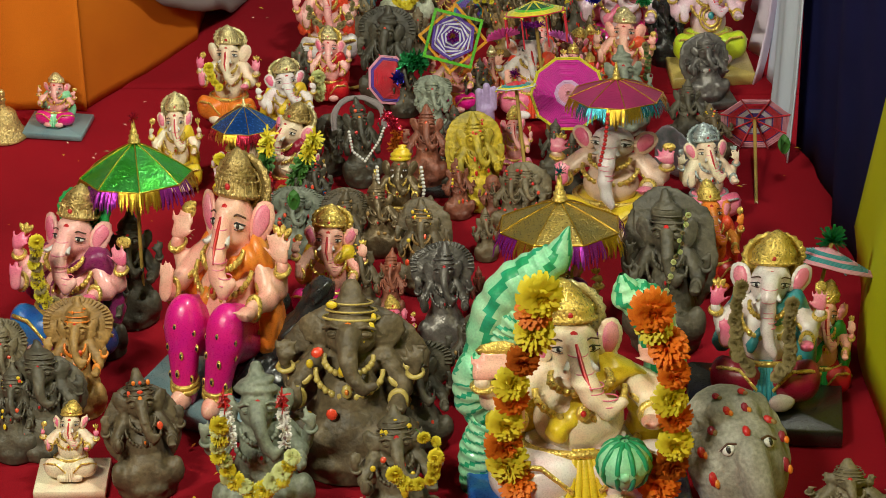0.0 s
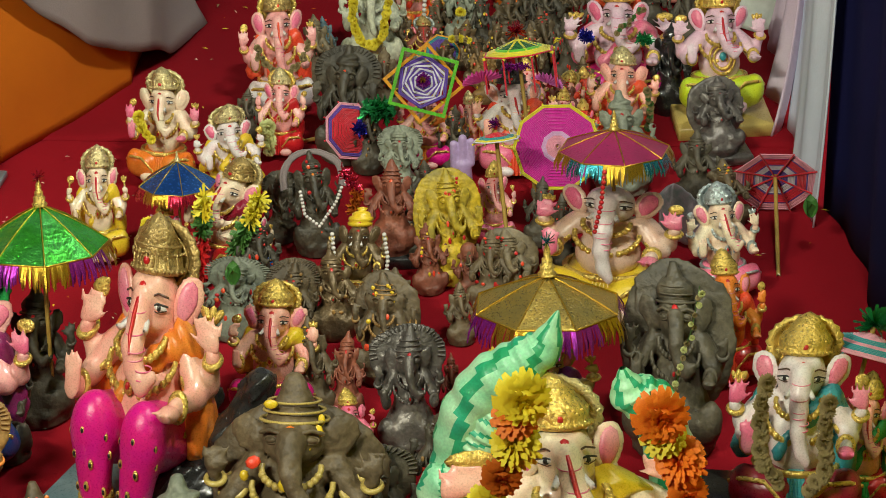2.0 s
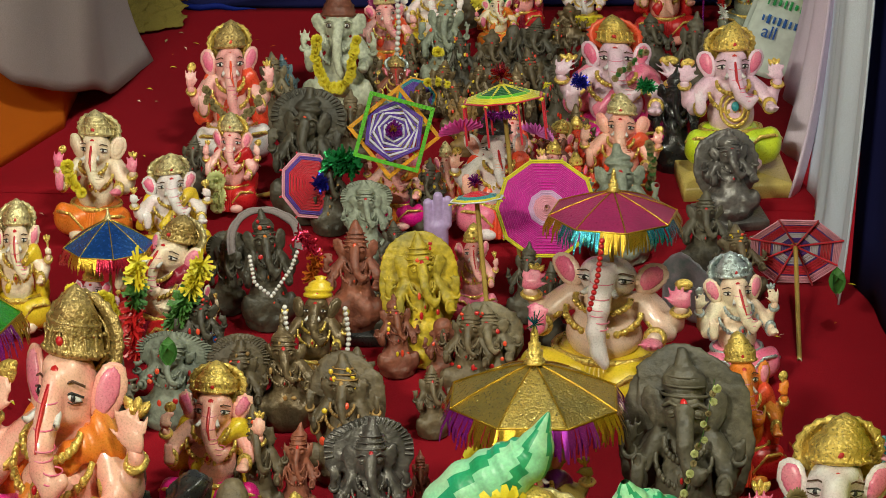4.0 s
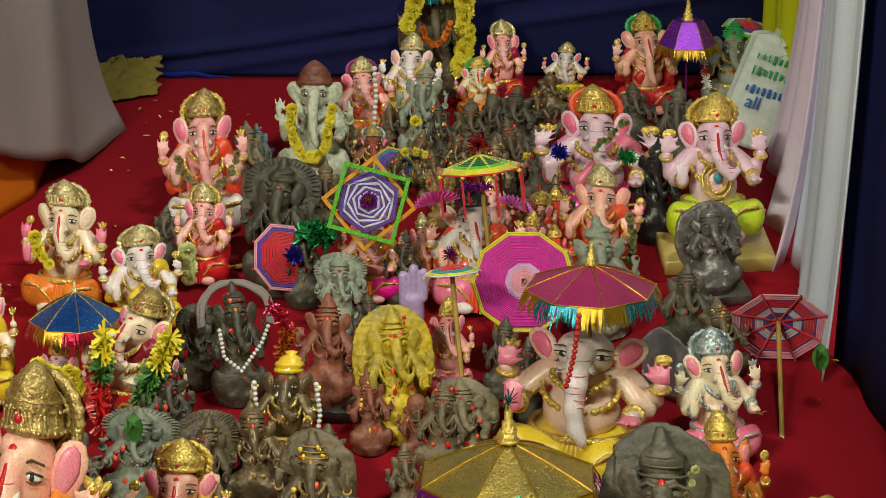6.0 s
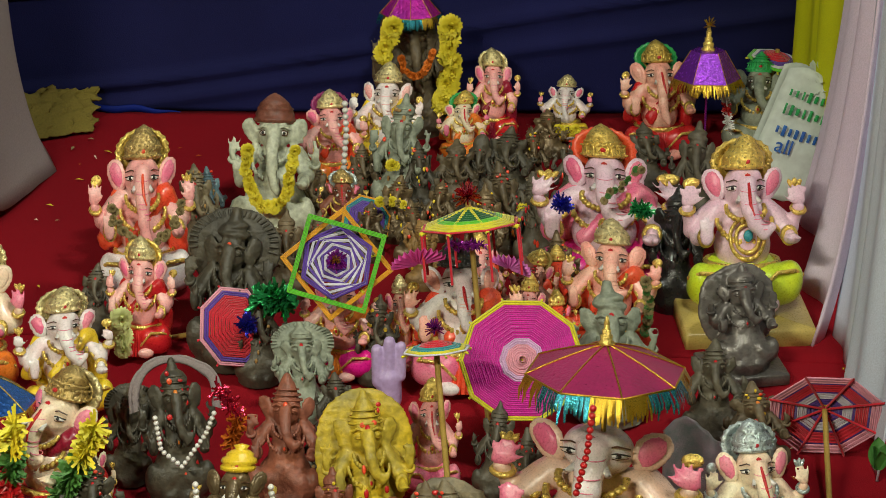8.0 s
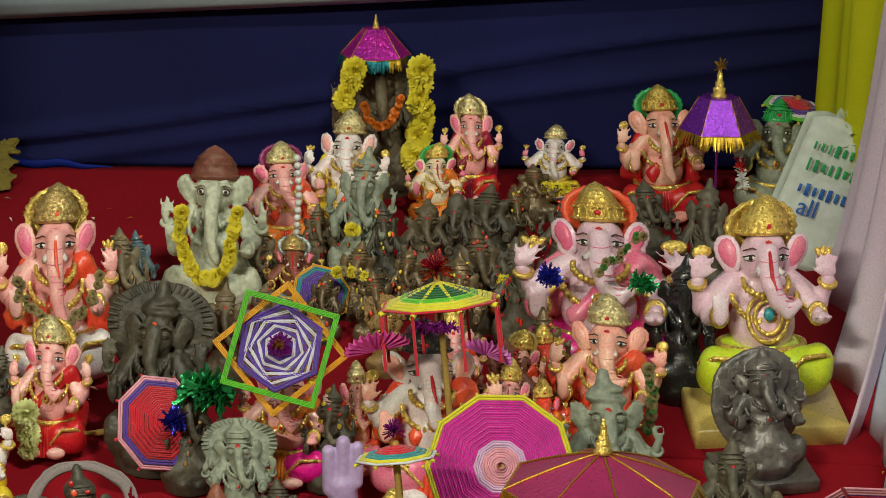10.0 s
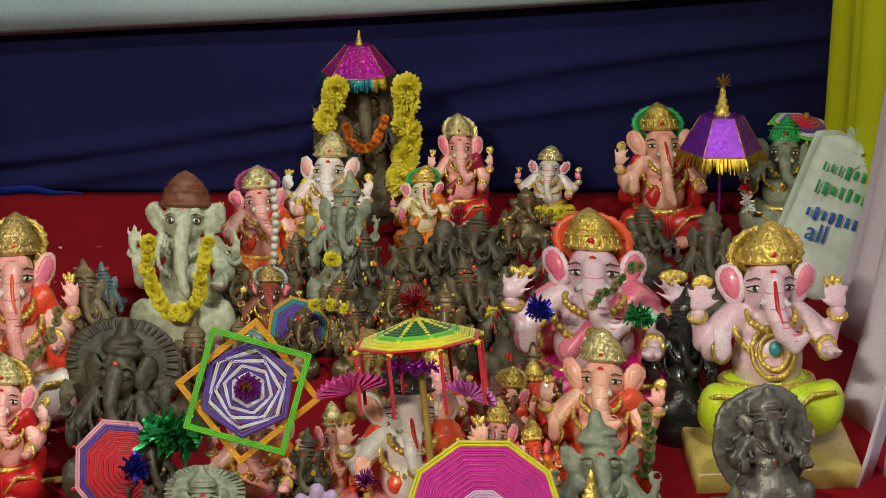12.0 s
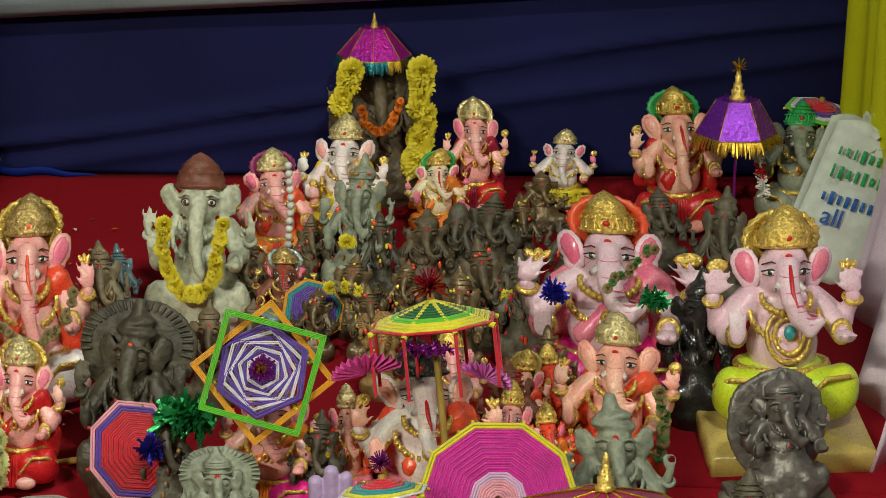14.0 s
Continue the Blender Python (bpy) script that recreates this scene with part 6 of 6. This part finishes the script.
garland("flower_garland", "brown dried garland on an orange robed idol", [(-0.373, 0.602, 0.147), (-0.363, 0.602, 0.114), (-0.334, 0.602, 0.089), (-0.299, 0.602, 0.114), (-0.287, 0.602, 0.147)], ['dry_flower'], 0.0052, 1.0, jitter=0.7)
striped_scroll("green and mint striped scrolled backrest behind a large idol", [([(-0.047, -0.702, 0.081), (-0.071, -0.702, 0.135), (-0.07, -0.702, 0.183), (-0.046, -0.702, 0.197), (-0.027, -0.702, 0.173)], [0.018, 0.029, 0.030, 0.022, 0.010]), ([(-0.06, -0.682, 0.185), (-0.045, -0.682, 0.26), (-0.015, -0.682, 0.311), (0.026, -0.682, 0.338), (0.052, -0.682, 0.358), (0.066, -0.682, 0.405)], [0.026, 0.031, 0.032, 0.029, 0.022, 0.0015]), ([(0.192, -0.682, 0.064), (0.206, -0.682, 0.181), (0.18, -0.682, 0.276), (0.148, -0.682, 0.295), (0.14, -0.682, 0.327)], [0.028, 0.030, 0.030, 0.026, 0.004]), ([(-0.063, -0.722, -0.033), (-0.062, -0.722, 0.056), (-0.047, -0.722, 0.114)], [0.028, 0.032, 0.026]), ([(-0.036, -0.692, 0.21), (-0.015, -0.692, 0.257), (0.029, -0.692, 0.303)], [0.026, 0.030, 0.024])], (-0.018, -0.692, -0.056))
blob("feathered_seat", "glossy black feathered seat side with gold streaks", [("c", (0.1, 0, 0.05), (0.25, 0, 0.55), 0.28, 0.22), ("c", (0.25, 0, 0.55), (0.42, 0.02, 0.95), 0.2, 0.1), ("e", (-0.15, -0.1, 0.2), (0.3, 0.2, 0.2))], "black", 0.185, (-0.372, -0.500, 0.02), extra=[(tube([(0.02 + 0.05 * i, -0.22 - 0.01 * (i % 3), 0.05 + 0.1 * i), (0.12 + 0.05 * i, -0.24, 0.12 + 0.1 * i), (0.2 + 0.04 * i, -0.2, 0.1 + 0.1 * i)], [0.012, 0.02, 0.006], 5), "oldgold") for i in range(8)], rough=0.02, category="seat")
# a statue's raised hand, simplified to a palm and three fingers
blob("lavender_ornament", "smooth lavender painted hand of a statue with three raised fingers", [("c", (0, 0, 0.1), (0, 0.02, 0.45), 0.2, 0.19), ("c", (-0.16, 0, 0.4), (-0.19, 0.05, 0.92), 0.11, 0.09), ("c", (0.0, 0, 0.5), (0.0, 0.07, 1.05), 0.11, 0.09), ("c", (0.16, 0, 0.5), (0.18, 0.06, 0.98), 0.1, 0.08)], "lavender", 0.0718, (-0.045, 0.396, 0.0), category="sculpture")
blob("brass_bell", "polished brass hand bell standing on the carpet", [("e", (0, 0, 0.86), (0.07, 0.07, 0.1))], "brass", 0.0965, (-0.910, 0.385, 0.0), extra=[(lathe([(0.42, 0.0), (0.43, 0.04), (0.36, 0.1), (0.27, 0.3), (0.24, 0.45), (0.16, 0.54), (0.06, 0.58), (0.05, 0.7), (0.08, 0.74), (0.04, 0.8)], 28), "brass")], category="bell")
fluff("fluffy_garland", "fluffy yellow, green and red rope hanging from an idol", [(-0.412, 0.083, 0.153), (-0.418, 0.083, 0.108), (-0.424, 0.083, 0.062), (-0.421, 0.083, 0.016)], ["marigold_yellow", "leaf", "red", "red"], 0.017)
fluff("fluffy_garland", "fluffy yellow and dark green rope on an idol", [(-0.333, 0.083, 0.149), (-0.343, 0.083, 0.123), (-0.36, 0.083, 0.089), (-0.374, 0.083, 0.062)], ["marigold_yellow", "marigold_yellow", "leaf", "leaf"], 0.017, seed=5)
fluff("tinsel_bunch", "dark green feathery tinsel beside a clay idol", [(-0.192, 0.459, 0.095), (-0.17, 0.459, 0.103), (-0.163, 0.459, 0.087)], ["tinsel_green"], 0.02, 260)
fluff("tinsel_bunch", "blue tinsel tuft on a lilac idol", [(0.149, 0.615, 0.148), (0.157, 0.615, 0.142)], ["tinsel_blue"], 0.012, 160)
fluff("tinsel_bunch", "shiny green tinsel tuft on a lilac idol", [(0.239, 0.615, 0.14), (0.252, 0.615, 0.136)], ["tinsel_green"], 0.012, 160)
paper_fan("pink pleated paper fan on an idol", (-0.013, 0.398, 0.172), 0.030, "magenta_paper", -14)
paper_fan("lilac pleated paper fan on an idol", (0.085, 0.398, 0.168), 0.024, "lilac_paper", 24)
fluff("ribbon_bunch", "purple foil ribbon bow on a black haired idol", [(0.018, 0.386, 0.203), (0.057, 0.386, 0.203)], ["tinsel_purple"], 0.008, 160)
fluff("tinsel_fringe", "orange red tinsel edging beside a dark idol", [(-0.221, 0.198, 0.129), (-0.199, 0.198, 0.098), (-0.208, 0.198, 0.059)], ["tinsel_red","marigold_rust"], 0.012, 260)
bead_string("string of white pearls hanging over an idol", [(-0.108, 0.913, 0.14), (-0.106, 0.913, 0.1), (-0.11, 0.913, 0.047), (-0.109, 0.913, 0.025)], "eyewhite", 0.0042)
bead_string("string of white and maroon shell beads", [(-0.228, 0.002, 0.131), (-0.226, 0.002, 0.088), (-0.221, 0.002, 0.043)], "eyewhite", 0.0033)
bead_string("string of white shell beads", [(-0.155, 0.002, 0.129), (-0.151, 0.002, 0.089), (-0.157, 0.002, 0.044)], "eyewhite", 0.0033)
bead_string("white tube bead garland on a dark idol", [(-0.28, 0.148, 0.121), (-0.275, 0.148, 0.083), (-0.254, 0.148, 0.064), (-0.229, 0.148, 0.103), (-0.218, 0.148, 0.133)], "eyewhite", 0.0028)
bead_string("red and pearl bead rope on a tiny idol", [(-0.213, -0.442, 0.106), (-0.198, -0.442, 0.075), (-0.177, -0.442, 0.075), (-0.159, -0.442, 0.1)], "hotpink", 0.006)
bead_string("red bead ornament hanging down a white trunk", [(0.149, -0.064, 0.257), (0.145, -0.064, 0.208), (0.135, -0.064, 0.158)], "red", 0.0035)
fluff("jasmine_tassel", "white jasmine bud tassel on a grey clay idol", [(-0.41, -0.869, 0.255), (-0.404, -0.869, 0.171)], ["red","eyewhite","eyewhite","eyewhite"], 0.011, 240)
fluff("jasmine_tassel", "white jasmine bud tassel on a grey clay idol", [(-0.33, -0.869, 0.254), (-0.33, -0.869, 0.17)], ["red","eyewhite","eyewhite","eyewhite"], 0.011, 240)
fluff("jasmine_garland", "white garland with red bands on a green crowned idol", [(0.387, 1.051, 0.1), (0.395, 1.051, 0.047)], ["eyewhite","red","eyewhite","eyewhite"], 0.008, 200)
fluff("jasmine_garland", "white garland with red bands on a green crowned idol", [(0.462, 1.051, 0.1), (0.459, 1.051, 0.047)], ["eyewhite","red","eyewhite","eyewhite"], 0.008, 200)
cloth_bag((0.448, 0.94, 0.0))
brocade_cloth((0.282, 0.189, 0.0))
leaf_spray((-0.362, -0.087, 0.103))
leaf_spray((0.461, 0.152, 0.065))
garland("flower_garland", "dried green flower string on an orange robed idol", [(0.24, 0.485, 0.116), (0.248, 0.485, 0.084), (0.246, 0.485, 0.043)], ['dry_flower', 'leaf'], 0.0058, 0.9)
garland("flower_garland", "yellow flowers at the foot of the gold umbrella", [(-0.011, -0.382, 0.172), (0.019, -0.382, 0.151), (0.027, -0.382, 0.126)], ['marigold_yellow'], 0.0146, 1.1)
garland("flower_garland", "small white flower string on a dark idol", [(0.251, -0.407, 0.275), (0.244, -0.407, 0.217), (0.228, -0.407, 0.157), (0.225, -0.407, 0.107)], ['chrysanthemum_green', 'dry_flower'], 0.0042, 2.6, jitter=0.9)
garland("flower_garland", "yellow petals on clay idols", [(-0.053, 0.87, 0.08), (-0.041, 0.87, 0.072)], ['marigold_yellow'], 0.0072, 1.2)
garland("flower_garland", "yellow flowers on bronze idols", [(-0.067, 0.786, 0.067), (-0.028, 0.786, 0.062)], ['marigold_yellow', 'dry_flower'], 0.0063, 1.2)
ribbed_cushion((0.136, -0.882, 0.104), 0.0777)
garland("flower_garland", "yellow petals strewn beside the crowd", [(-0.15, -0.877, 0.201), (-0.116, -0.877, 0.163)], ['marigold_yellow'], 0.0077, 1.6, jitter=0.9)
scatter([(-0.95, -0.5, -0.1, 0.5), (0.28, 0.5, -0.5, 0.5), (-0.5, -0.3, 0.6, 1.1), (-0.75, 0.4, -0.95, -0.6)], 150)
